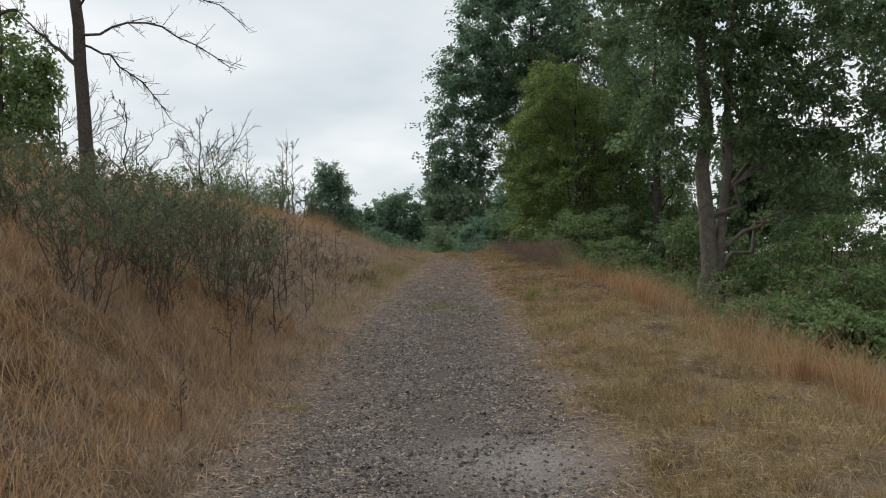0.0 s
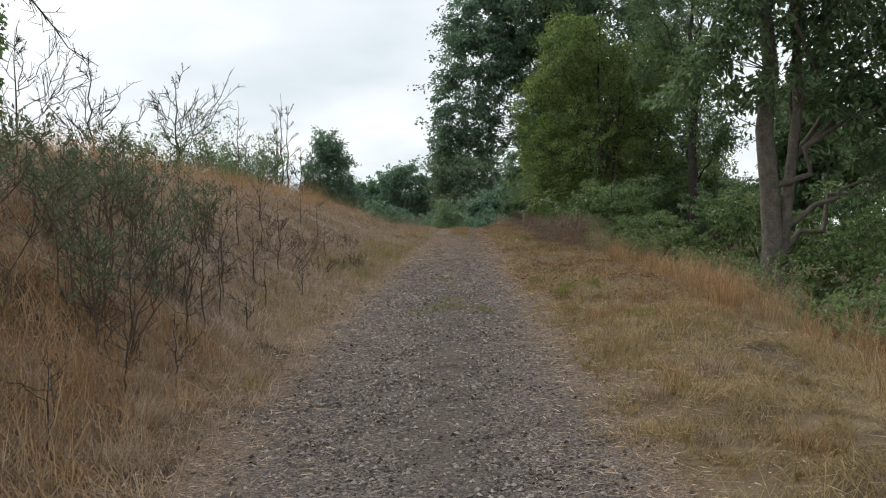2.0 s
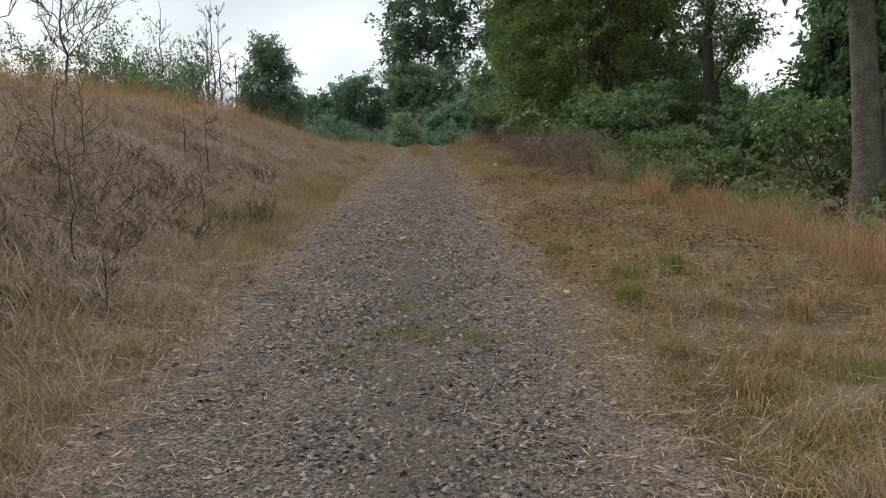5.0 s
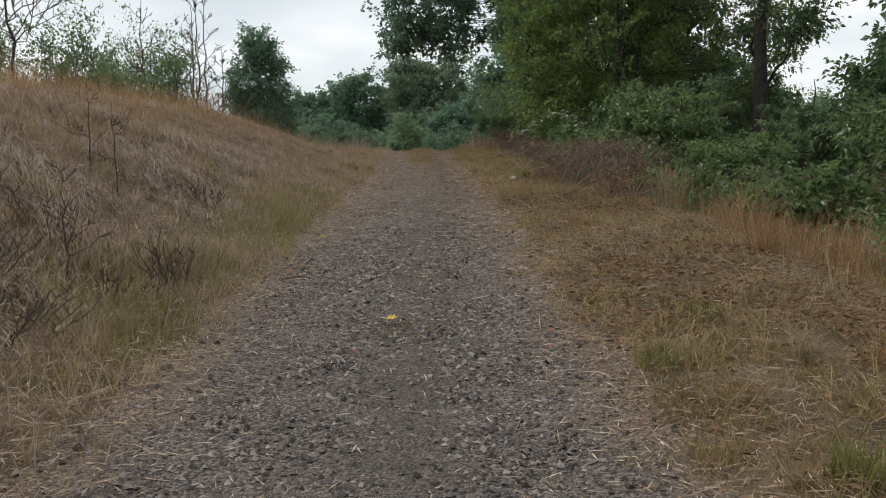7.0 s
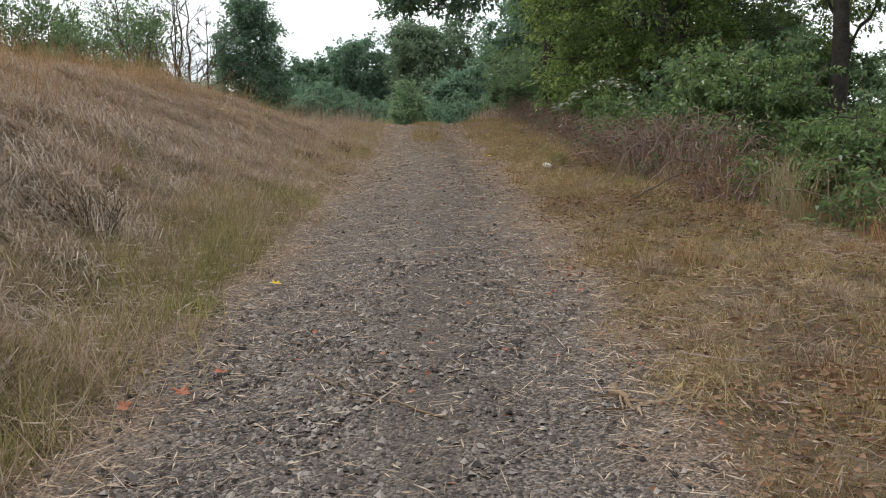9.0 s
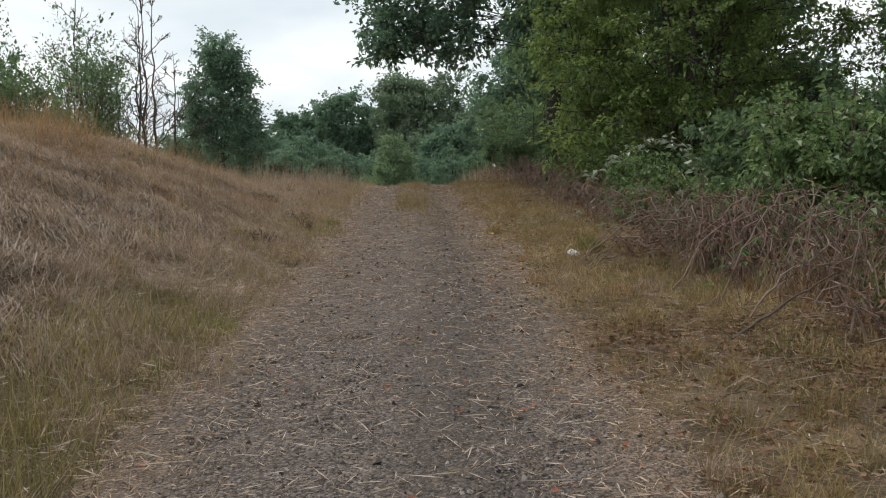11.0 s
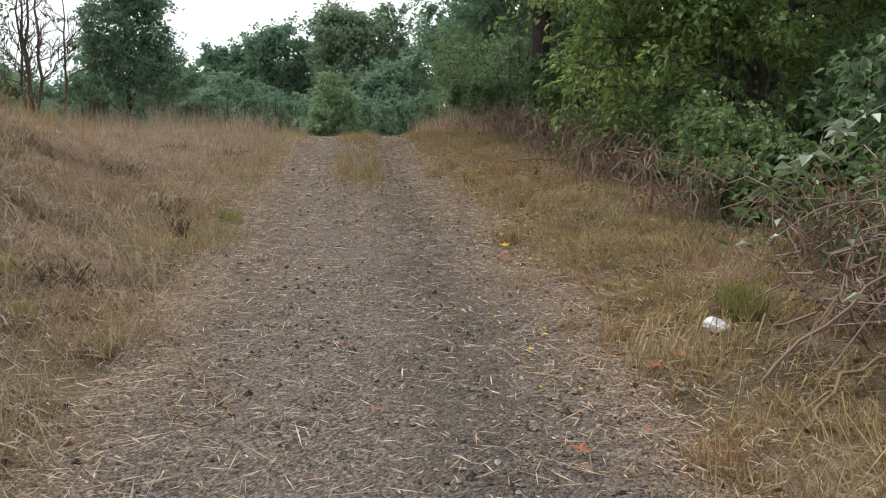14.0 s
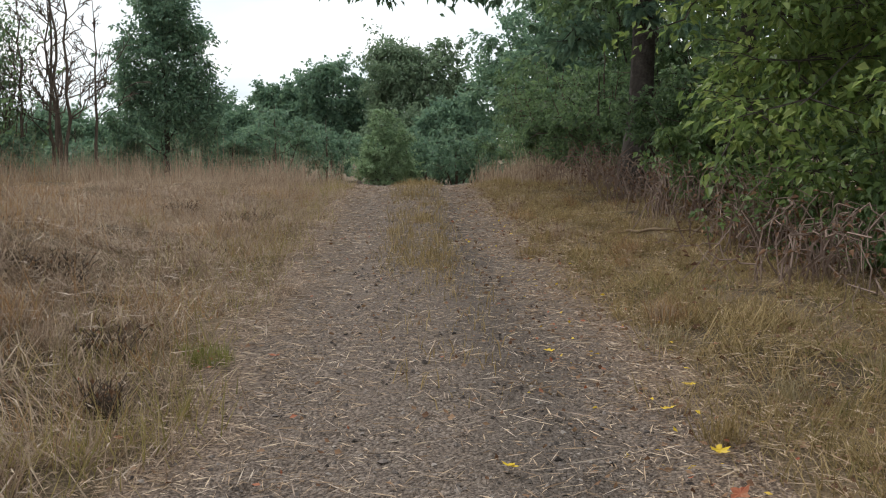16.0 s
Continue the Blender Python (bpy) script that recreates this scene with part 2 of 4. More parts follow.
M_bag = material("white plastic", [(0.70, 0.70, 0.70), (0.80, 0.80, 0.79), (0.84, 0.84, 0.84)], 9, 0.4, bump=0.4, bump_scale=30)


# ---- ground shape ----
def sstep(a, b, v):
    t = np.clip((v - a) / (b - a), 0, 1)
    return t * t * (3 - 2 * t)


def wave(x, y, f, s):
    return np.sin(x * f + s) * np.cos(y * f * 0.83 + s * 1.7) + 0.5 * np.sin(x * f * 2.1 - y * f * 1.6 + s * 3)


SLOPE = 0.0437


def path_mid(y):
    return np.interp(y, (-10, 11, 22, 35, 46, 60, 90), (-0.2, -0.17, -0.03, 0.38, 0.40, 0.9, 2.5))


def path_half(y):
    return np.interp(y, (-10, 11, 22, 35, 46, 60), (1.2, 1.15, 1.05, 1.02, 0.95, 0.9))


def height(x, y):
    x, y = np.asarray(x, float), np.asarray(y, float)
    along = SLOPE * np.minimum(y, 44) + np.interp(y, (0, 8, 12, 17, 20, 24, 34, 46), (-0.2, -0.25, -0.26, -0.15, -0.165, -0.18, -0.29, -0.31))
    d = np.clip(y - 44, 0, None)
    along = along + SLOPE * 4 * (1 - np.exp(-d / 4)) - 0.05 * np.clip(d - 3, 0, 60) * sstep(0, 14, d)
    # bank beside the path
    top = np.interp(y, (-20, 5, 15, 22, 28, 33, 36, 38, 40, 42, 44, 60), (2.6, 2.6, 2.45, 2.15, 1.9, 1.75, 1.65, 1.5, 1.05, 0.45, 0.1, 0.0))
    s = path_mid(y) - path_half(y) - x
    bank = top * (0.30 * sstep(0.0, 2.6, s) + 0.70 * sstep(0.8, 5.2, s))
    bank = bank - 0.6 * top * sstep(8, 20, s)
    # the land falls away behind the verge
    r = x - path_mid(y) - path_half(y)
    drop = 0.07 * sstep(0.0, 1.0, r) - np.interp(y, (-20, 0, 25, 32, 45, 80), (1.5, 1.5, 1.2, 0.8, 0.4, 0.2)) * sstep(1.7, 7.0, r)
    rough = 0.03 * wave(x, y, 1.7, 0.3) + 0.022 * wave(x, y, 4.1, 2.0)
    rough = rough * (0.25 + 0.75 * np.clip(np.maximum(s, r) / 0.8, 0, 1)) + (0.06 * wave(x, y, 0.8, 4.0) + 0.03 * wave(x, y, 2.7, 1.0)) * sstep(0.6, 2.5, s)
    ruts = -0.035 * np.exp(-((np.abs(x - path_mid(y)) - 0.72) / 0.25) ** 2)
    return along + bank + drop + rough + ruts


# ---- mesh helpers ----
rng = np.random.default_rng(7)


def mesh_tris(name, v, f, smooth=False):
    v, f = np.ascontiguousarray(v, np.float32), np.ascontiguousarray(f, np.int32)
    me = bpy.data.meshes.new(name)
    me.vertices.add(len(v)); me.vertices.foreach_set("co", v.ravel())
    me.loops.add(f.size); me.loops.foreach_set("vertex_index", f.ravel())
    me.polygons.add(len(f)); me.polygons.foreach_set("loop_start", np.arange(0, f.size, 3, dtype=np.int32))
    me.polygons.foreach_set("use_smooth", np.full(len(f), smooth))
    me.update(calc_edges=True)
    return me


class Geo:
    """Gathers triangles."""

    def __init__(self):
        self.v, self.f, self.n = [], [], 0

    def add(self, v, f):
        self.v.append(np.asarray(v, float).reshape(-1, 3)); self.f.append(np.asarray(f, int).reshape(-1, 3) + self.n)
        self.n += len(self.v[-1])
        return self

    def mesh(self, name, smooth=False):
        return mesh_tris(name, np.concatenate(self.v), np.concatenate(self.f), smooth)


def part(name, geo, mat, parent=None, label="", smooth=False):
    me = geo.mesh(name, smooth) if isinstance(geo, Geo) else geo
    if not me.materials:
        me.materials.append(mat)
    ob = new(name, me)
    if parent is not None:
        ob.parent = parent
    if label:
        ob["label"] = label
    return ob


def unit(v):
    return v / np.maximum(np.linalg.norm(v, axis=-1, keepdims=True), 1e-9)


def rand_dirs(n, zlow=-1.0, zhigh=1.0):
    a, z = rng.uniform(0, 2 * np.pi, n), rng.uniform(zlow, zhigh, n)
    r = np.sqrt(np.clip(1 - z * z, 0, 1))
    return np.stack([r * np.cos(a), r * np.sin(a), z], 1)


def tube(geo, pts, radii, sides=6):
    """A tapering tube along points."""
    p, r = np.asarray(pts, float), np.asarray(radii, float)
    t = unit(np.gradient(p, axis=0))
    ref = np.where(np.abs(t[:, 2:3]) < 0.9, np.array([[0, 0, 1.0]]), np.array([[1.0, 0, 0]]))
    a = unit(np.cross(t, ref)); b = np.cross(t, a)
    ang = np.arange(sides) * 2 * np.pi / sides
    ring = p[:, None] + r[:, None, None] * (np.cos(ang)[None, :, None] * a[:, None] + np.sin(ang)[None, :, None] * b[:, None])
    n = len(p)
    i, j = np.meshgrid(np.arange(n - 1), np.arange(sides), indexing="ij")
    q = i * sides + j; q2 = i * sides + (j + 1) % sides
    f = np.concatenate([np.stack([q, q2, q2 + sides], -1).reshape(-1, 3), np.stack([q, q2 + sides, q + sides], -1).reshape(-1, 3)])
    geo.add(ring, f)


def sticks(geo, a, b, ra, rb):
    """Many straight three-sided twigs from a to b."""
    a, b = np.asarray(a, float), np.asarray(b, float)
    n = len(a)
    if n == 0:
        return
    t = unit(b - a)
    ref = np.where(np.abs(t[:, 2:3]) < 0.9, np.array([[0, 0, 1.0]]), np.array([[1.0, 0, 0]]))
    u = unit(np.cross(t, ref)); w = np.cross(t, u)
    ra, rb = np.broadcast_to(ra, n)[:, None], np.broadcast_to(rb, n)[:, None]
    vs = []
    for base, r in ((a, ra), (b, rb)):
        for k in range(3):
            c, s = math.cos(2.0944 * k), math.sin(2.0944 * k)
            vs.append(base + r * (c * u + s * w))
    v = np.stack(vs, 1)
    f0 = np.array([(0, 1, 4), (0, 4, 3), (1, 2, 5), (1, 5, 4), (2, 0, 3), (2, 3, 5)])
    geo.add(v, (np.arange(n)[:, None, None] * 6 + f0[None]))


def leaves(geo, p, d, length, width, fold=0.25, droop=0.0):
    """Many small folded leaves at p, pointing along d."""
    n = len(p)
    d = unit(d)
    side = unit(np.cross(d, unit(rng.normal(size=(n, 3)) * 0.6 + np.array([0, 0, 1.0]))))
    up = np.cross(side, d)
    L, W = np.broadcast_to(length, n)[:, None], np.broadcast_to(width, n)[:, None]
    m = p + d * L * 0.45
    tip = p + d * L - np.array([0, 0, 1.0]) * L * droop
    v = np.stack([p, m + side * W * 0.5 + up * W * fold, tip, m - side * W * 0.5 + up * W * fold], 1)
    geo.add(v, np.arange(n)[:, None, None] * 4 + np.array([(0, 2, 1), (0, 3, 2)])[None])


def blades(geo, p, h, w, lean, bend=0.5, far=False):
    """Many grass blades at p: height, width, how far the tip leans."""
    n = len(p)
    a = rng.uniform(0, 2 * np.pi, n)
    out = np.stack([np.cos(a), np.sin(a), np.zeros(n)], 1)
    s = rng.uniform(0, 2 * np.pi, n)
    side = np.stack([np.cos(s), np.sin(s), np.zeros(n)], 1)
    h, w, lean = (np.broadcast_to(q, n)[:, None] for q in (h, w, lean))
    up = np.array([0, 0, 1.0])
    tip = p + up * h * np.sqrt(np.clip(1 - lean * lean, 0.05, 1)) + out * h * lean
    if far:
        v = np.stack([p - side * w * 0.5, p + side * w * 0.5, tip], 1)
        geo.add(v, np.arange(n * 3).reshape(n, 3))
        return
    mid = p + up * h * (0.62 - 0.12 * lean) + out * h * lean * (1 - bend) * 0.6
    v = np.stack([p - side * w * 0.5, p + side * w * 0.5, mid + side * w * 0.4, mid - side * w * 0.4, tip], 1)
    geo.add(v, np.arange(n)[:, None, None] * 5 + np.array([(0, 1, 2), (0, 2, 3), (3, 2, 4)])[None])


def on_ground(x, y, lift=0.0):
    return np.stack([x, y, height(x, y) + lift], 1)


def thing(name, x, y, label, category, group="", z=None, kind=""):
    ob = new(name)
    ob.location = (x, y, float(height(x, y)) - 0.03 if z is None else z)
    return tagged(ob, label, category, group, kind)


# ---- trees and shrubs ----
def limb(geo, a, b, r0, r1, sag=0.0, n=7, sides=6, wob=0.06):
    """A crooked limb from a to b."""
    a, b = np.asarray(a, float), np.asarray(b, float)
    t = np.linspace(0, 1, n)[:, None]
    ln = np.linalg.norm(b - a)
    p = a + (b - a) * t
    p[:, 2:3] += (np.sin(np.pi * t) * sag * ln)
    p[1:-1] += rng.normal(size=(n - 2, 3)) * wob * ln / 2
    tube(geo, p, r0 + (r1 - r0) * t[:, 0], sides)
    return p


def tree(name, x, y, tall, trunk_r, lobes, leaf_mat, bark, label, category="tree", clusters=120, per=90, size=0.14, spread=0.6, lean=(0, 0), stems=1, twigs=5, group="", flat=0.55, droop=0.15, first=0.25, shoots=0, reach=1.0, stem_name="trunk", fork=0.35):
    """Lobes: (dx, dy, z, rx, ry, rz) of the crown's masses, from the tree's foot. Stems fork from one foot; shoots are long leafy sprays."""
    ob = thing(name, x, y, label, category, group)
    wood, leaf = Geo(), Geo()
    axes, trunks = [], []
    for s in range(stems):
        turn = 2.4 * s
        off = fork * np.array([math.cos(turn - 2.4), math.sin(turn - 2.4) * 0.6, 0]) * (s > 0) * min(1.0, trunk_r * 4)
        top = np.array([lean[0], lean[1], tall * (0.9 if s == 0 else 0.75)]) + off * 5
        t = np.linspace(0, 1, 12)[:, None]
        p = off + t * (top - off) + np.concatenate([np.zeros((1, 3)), rng.normal(size=(11, 3)) * np.array([0.0032, 0.0032, 0]) * tall])
        rad = trunk_r * (1 - 0.85 * t[:, 0]) * (1 if s == 0 else 0.62)
        rad[0] *= 1.35
        own = Geo()
        tube(own, p, rad, 10)
        trunks.append(part(stem_name, own, bark, ob, smooth=True))
        axes.append(p)
    vol = np.array([l[3] * l[4] + l[4] * l[5] + l[3] * l[5] for l in lobes]) ** 1.0
    which = rng.choice(len(lobes), clusters, p=vol / vol.sum())
    lob = np.array(lobes, float)[which]
    c = lob[:, :3] + rand_dirs(clusters, -0.75, 1.0) * lob[:, 3:] * (rng.uniform(0.35, 1.0, clusters) ** 0.45)[:, None]
    c[:, 2] = np.maximum(c[:, 2], 0.35)
    nmain = max(4, min(12, clusters // 14))
    mains = []
    for k in rng.choice(clusters, nmain, replace=False):
        ax = axes[k % stems]
        i = int(np.clip(c[k, 2] / tall * rng.uniform(first + 0.25, 0.85) * 12, 1, 10))
        own = Geo() if clusters >= 150 else wood
        mains.append(limb(own, ax[i], c[k], max(0.014, trunk_r * 0.36 * (1 - i / 14)), 0.012, 0.10, 9, 5, 0.07))
        if own is not wood:
            part("branch", own, bark, trunks[k % stems], smooth=True)
    joints = np.concatenate(mains + [ax[3:] for ax in axes])
    for k in range(0, clusters, 3):
        gap = np.linalg.norm((joints - c[k]) * np.array([1, 1, 1.4]), axis=1) + np.clip(joints[:, 2] - c[k, 2], 0, None)
        limb(wood, joints[np.argmin(gap)], c[k], 0.010 + 0.03 * trunk_r, 0.006, 0.06, 4, 3, 0.10)
    # twigs, then leaves round each cluster
    ncl = clusters * twigs
    ci = np.repeat(np.arange(clusters), twigs)
    rad = spread * rng.uniform(0.5, 1.25, clusters)
    end = c[ci] + rng.normal(size=(ncl, 3)) * rad[ci][:, None] * np.array([0.75, 0.75, flat])
    sticks(wood, c[ci], end, 0.008 + size * 0.02, 0.003)
    nl = clusters * per
    ti = rng.integers(0, ncl, nl)
    along = rng.uniform(0.15, 1.1, nl)[:, None]
    base = c[ci[ti]] * (1 - along) + end[ti] * along + rng.normal(size=(nl, 3)) * rad[ci[ti]][:, None] * 0.28 * np.array([1, 1, 0.7])
    dirs = unit(base - c[ci[ti]]) + rand_dirs(nl) * 0.9 + np.array([0, 0, -0.25])
    sz = size * rng.uniform(0.6, 1.3, nl)
    leaves(leaf, base, dirs, sz, sz * 0.62, droop=droop)
    for k in range(shoots):
        l = lobes[k % len(lobes)]
        d = rand_dirs(1, 0.15, 0.8)[0]
        a0 = np.array(l[:3]) + d * np.array(l[3:]) * 0.5
        b0 = np.array(l[:3]) + d * np.array(l[3:]) * (1.0 + 0.45 * reach * rng.uniform(0.5, 1.2))
        q = limb(wood, a0, b0, 0.009, 0.003, 0.12, 9, 3, 0.05)
        m = 26
        j = rng.uniform(1, 8, m)
        at = np.stack([np.interp(j, range(9), q[:, i]) for i in range(3)], 1)
        dd = unit(np.cross(unit(b0 - a0)[None], rand_dirs(m)) + unit(b0 - a0)[None] * 0.5 + np.array([0, 0, -0.2]))
        sz = size * 1.15 * rng.uniform(0.7, 1.3, m)
        leaves(leaf, at, dd, sz, sz * 0.55, droop=0.25)
    tagged(part("twigwork", wood, bark, ob), kind="stuff")
    tagged(part("crown", leaf, leaf_mat, ob), kind="stuff")
    return ob


def bare_tree(name, x, y, tall, r, label, stems=1, lean=(0, 0), group="", spread=0.35, branch=14, sub=6, bark=None, z=None, start=0.3, rise=0.6):
    """A leafless tree: trunk, boughs, twigs."""
    ob = thing(name, x, y, label, "bare tree", group, z)
    wood, tw = Geo(), Geo()
    for s in range(stems):
        off = np.array([rng.normal() * 0.25, rng.normal() * 0.25, 0]) * (s > 0)
        top = off + np.array([lean[0] + rng.normal() * spread * tall * 0.3 * (s > 0), lean[1], tall * rng.uniform(0.8, 1.0)])
        ax = limb(wood, off, top, r, r * 0.12, 0, 12, 8, 0.018)
        for k in range(branch):
            i = rng.uniform(start, 0.97)
            q = ax[int(i * 11)]
            d = unit(rand_dirs(1, 0.1, 0.5)[0] * np.array([1, 1, 1]) + np.array([0, 0, rise]))
            ln = tall * spread * (1.15 - i) * rng.uniform(0.6, 1.3)
            fine = min(max(r * 0.25, 0.003), 0.019)
            br = limb(tw, q, q + d * ln, max(fine, r * 0.4 * (1.1 - i)), fine * 0.8, -0.05, 7, 4, 0.08)
            m = sub
            j = rng.integers(2, 7, m)
            dd = unit(d + rand_dirs(m) * 0.9 + np.array([0, 0, 0.25]))
            e = br[j] + dd * ln * rng.uniform(0.2, 0.5, m)[:, None]
            sticks(tw, br[j], e, fine * 0.9, fine * 0.5)
            jj = np.repeat(np.arange(m), 3)
            st = br[j][jj] + (e - br[j])[jj] * rng.uniform(0.3, 0.9, (m * 3, 1))
            sticks(tw, st, st + unit(dd[jj] + rand_dirs(m * 3) * 0.9) * ln * 0.16, fine * 0.6, fine * 0.35)
    part("trunk", wood, bark or M_bark_dark, ob, smooth=True)
    tagged(part("twigwork", tw, bark or M_bark_dark, ob), kind="stuff")
    return ob


def shrub(name, x, y, tall, wide, label, leaf_mat, stems=26, per=40, size=0.03, group="", bark=None, category="shrub", upright=0.8, low=0.35, twig=6, aspect=0.5):
    """Many thin stems fanning from one foot, with twigs and small leaves."""
    ob = thing(name, x, y, label, category, group)
    wood, leaf = Geo(), Geo()
    a, rr = rng.uniform(0, 2 * np.pi, stems), np.sqrt(rng.uniform(0, 1, stems)) * wide
    foot = np.stack([np.cos(a) * rr * 0.45, np.sin(a) * rr * 0.45, np.zeros(stems)], 1)
    foot[:, 2] = height(foot[:, 0] + x, foot[:, 1] + y) - height(x, y)
    h = tall * rng.uniform(0.6, 1.0, stems)
    tips = foot + np.stack([np.cos(a) * rr * 0.55 * (2 - upright), np.sin(a) * rr * 0.55 * (2 - upright), h], 1)
    for k in range(stems):
        one = Geo()
        ax = limb(one, foot[k], tips[k], 0.003 + 0.0055 * tall, 0.0025, 0.0, 6, 4, 0.07)
        part("stem", one, bark or M_twig, ob)
        m = twig
        i = rng.integers(1, 6, m)
        d = unit(rand_dirs(m, 0.1, 0.8) + np.array([0, 0, 0.4]))
        e = ax[i] + d * tall * rng.uniform(0.1, 0.3, m)[:, None]
        sticks(wood, ax[i], e, 0.004, 0.002)
        j = rng.integers(0, m, per)
        t = rng.uniform(0.2, 1.05, per)[:, None]
        p = ax[i][j] * (1 - t) + e[j] * t + rng.normal(size=(per, 3)) * 0.02 * tall
        keep = p[:, 2] > low * tall * rng.uniform(0.5, 1.3, per)
        p = p[keep]
        sz = size * rng.uniform(0.6, 1.4, len(p))
        if len(p):
            leaves(leaf, p, d[j][keep] + rand_dirs(len(p)) * 0.8, sz, sz * aspect)
    tagged(part("twigwork", wood, bark or M_twig, ob), kind="stuff")
    if leaf.n:
        tagged(part("foliage", leaf, leaf_mat, ob), kind="stuff")
    return ob


# ---- ground ----
def axis(parts):
    return np.unique(np.concatenate([np.arange(a, b, s) for a, b, s in parts]).round(4))


def sheet(xs, ys, zfun):
    gx, gy = np.meshgrid(xs, ys)
    v = np.stack([gx.ravel(), gy.ravel(), zfun(gx.ravel(), gy.ravel())], 1)
    i, j = np.meshgrid(np.arange(len(ys) - 1), np.arange(len(xs) - 1), indexing="ij")
    q = (i * len(xs) + j).ravel()
    f = np.concatenate([np.stack([q, q + 1, q + 1 + len(xs)], 1), np.stack([q, q + 1 + len(xs), q + len(xs)], 1)])
    return v, f


v, f = sheet(axis([(-900, -60, 40), (-60, -12, 3), (-12, 9, 0.2), (9, 40, 2), (40, 901, 40)]),
             axis([(-400, -20, 30), (-20, -2, 1), (-2, 52, 0.25), (52, 140, 3), (140, 1401, 60)]), height)
ground = tagged(part("ground", mesh_tris("ground", v, f, True), M_soil), "dry trampled turf ground on a gentle rise", "ground", kind="structure")


def make_path():
    v, f = sheet(np.linspace(-1.4, 1.4, 41), np.arange(-4, 62, 0.15), lambda u, y: u * 0)
    u, y = v[:, 0], v[:, 1]
    x = path_mid(y) + u * path_half(y) * (1 + 0.04 * np.sin(y * 1.9 + np.sign(u)))
    z = height(x, y) + 0.022 - 0.05 * np.clip((np.abs(u) - 1.15) / 0.25, 0, 1) ** 2 + 0.005 * wave(x, y, 6, 1) * (np.abs(u) < 1.2)
    me = mesh_tris("gravel_path", np.stack([x, y, z], 1), f, True)
    me.attributes.new("across", "FLOAT", "POINT").data.foreach_set("value", np.abs(u).astype(np.float32))
    me.attributes.new("sideways", "FLOAT", "POINT").data.foreach_set("value", u.astype(np.float32))
    return tagged(part("gravel_path", me, M_track), "grey-brown gravel farm track, strewn with straw at its edges", "path", kind="structure")


path = make_path()


def scatter(n, x0, x1, y0, y1):
    return rng.uniform(x0, x1, n), rng.uniform(y0, y1, n)


def path_u(x, y):
    return (x - path_mid(y)) / path_half(y)


STONE_FACES = np.array([(0, 1, 4), (1, 2, 4), (2, 3, 4), (3, 0, 4), (1, 0, 5), (2, 1, 5), (3, 2, 5), (0, 3, 5)])
TOP_FACES = STONE_FACES[:4]


def stone_verts(p, s):
    n = len(p)
    a = rng.uniform(0, 6.28, n)
    e1 = np.stack([np.cos(a), np.sin(a), rng.normal(0, 0.2, n)], 1); e2 = np.stack([-np.sin(a), np.cos(a), rng.normal(0, 0.2, n)], 1)
    e3 = np.array([0, 0, 1.0])
    jit = lambda: rng.uniform(0.35, 0.65, n)[:, None] * s[:, None]
    return np.stack([p + e1 * jit(), p + e2 * jit() * 0.8, p - e1 * jit(), p - e2 * jit() * 0.8, p + e3 * jit() * 0.75 + e1 * jit() * 0.3, p - e3 * jit() * 0.5], 1)


def stones(name, n, y0, y1, lo, hi, mat, label, spread=0.6):
    y = rng.uniform(y0, y1, n)
    u = rng.normal(0, spread, n)
    keep = (np.abs(u) < 1.35) & (rng.uniform(0, 1, n) < np.interp(y, (0, 24, 29, 35, 47), (1, 0.95, 0.6, 0.32, 0.15)) * (1 - 0.7 * np.exp(-((u - 0.12) / 0.2) ** 2)) * (0.45 + 0.55 * sstep(-0.5, 0.5, wave(u, y, 1.4, 3.0))))
    u, y = u[keep], y[keep]
    x = path_mid(y) + u * path_half(y)
    s = lo + (hi - lo) * rng.uniform(0, 1, len(y)) ** 2.4
    p = on_ground(x, y, 0.020)
    p[:, 2] += s * 0.1
    g = Geo().add(stone_verts(p, s), np.arange(len(y))[:, None, None] * 6 + TOP_FACES[None])
    return tagged(part(name, g, mat), label, "gravel", kind="stuff")


stones("gravel", 82000, 2.5, 26, 0.010, 0.048, M_stone, "loose grey angular gravel strewn over the track")
M_clod = material("dark clod", [(0.022, 0.018, 0.016), (0.045, 0.037, 0.033), (0.08, 0.066, 0.058)], 8.0, 0.95, island=0.6)
stones("clods", 4600, 4, 44, 0.016, 0.055, M_clod, "dark clods and stones strewn over the gravel track", 0.7)
stones("gravel", 54000, 26, 47, 0.009, 0.036, M_stone, "loose grey angular gravel strewn over the track")


def litter(name, n, region, lo, hi, mat, label, where, lift=0.03, width=0.007):
    """Flat lying stalks."""
    x0, x1, y0, y1 = region
    x, y = scatter(n, x0, x1, y0, y1)
    keep = rng.uniform(0, 1, n) < where(x, y)
    x, y = x[keep], y[keep]
    n = len(x)
    p = on_ground(x, y, lift) + np.array([0, 0, 1.0]) * rng.uniform(0, 0.02, (n, 1))
    a = rng.uniform(0, 6.28, n)
    d = np.stack([np.cos(a), np.sin(a), rng.normal(0, 0.12, n)], 1)
    ln = lo + (hi - lo) * rng.uniform(0, 1, n) ** 2
    g = Geo()
    leaves(g, p, d, ln, width * rng.uniform(0.6, 1.5, n), fold=0.1)
    return tagged(part(name, g, mat), label, "litter", kind="stuff")


def straw_where(x, y):
    u = np.abs(path_u(x, y))
    return np.clip(np.interp(y, (0, 14, 26, 34, 50), (0.20, 0.36, 0.5, 0.8, 0.9)) * np.interp(u, (0, 0.5, 0.85, 1.3, 1.6), (0.35, 0.6, 1, 1, 0.5)) + 0.6 * np.exp(-((u - 1.15) / 0.3) ** 2), 0, 1)


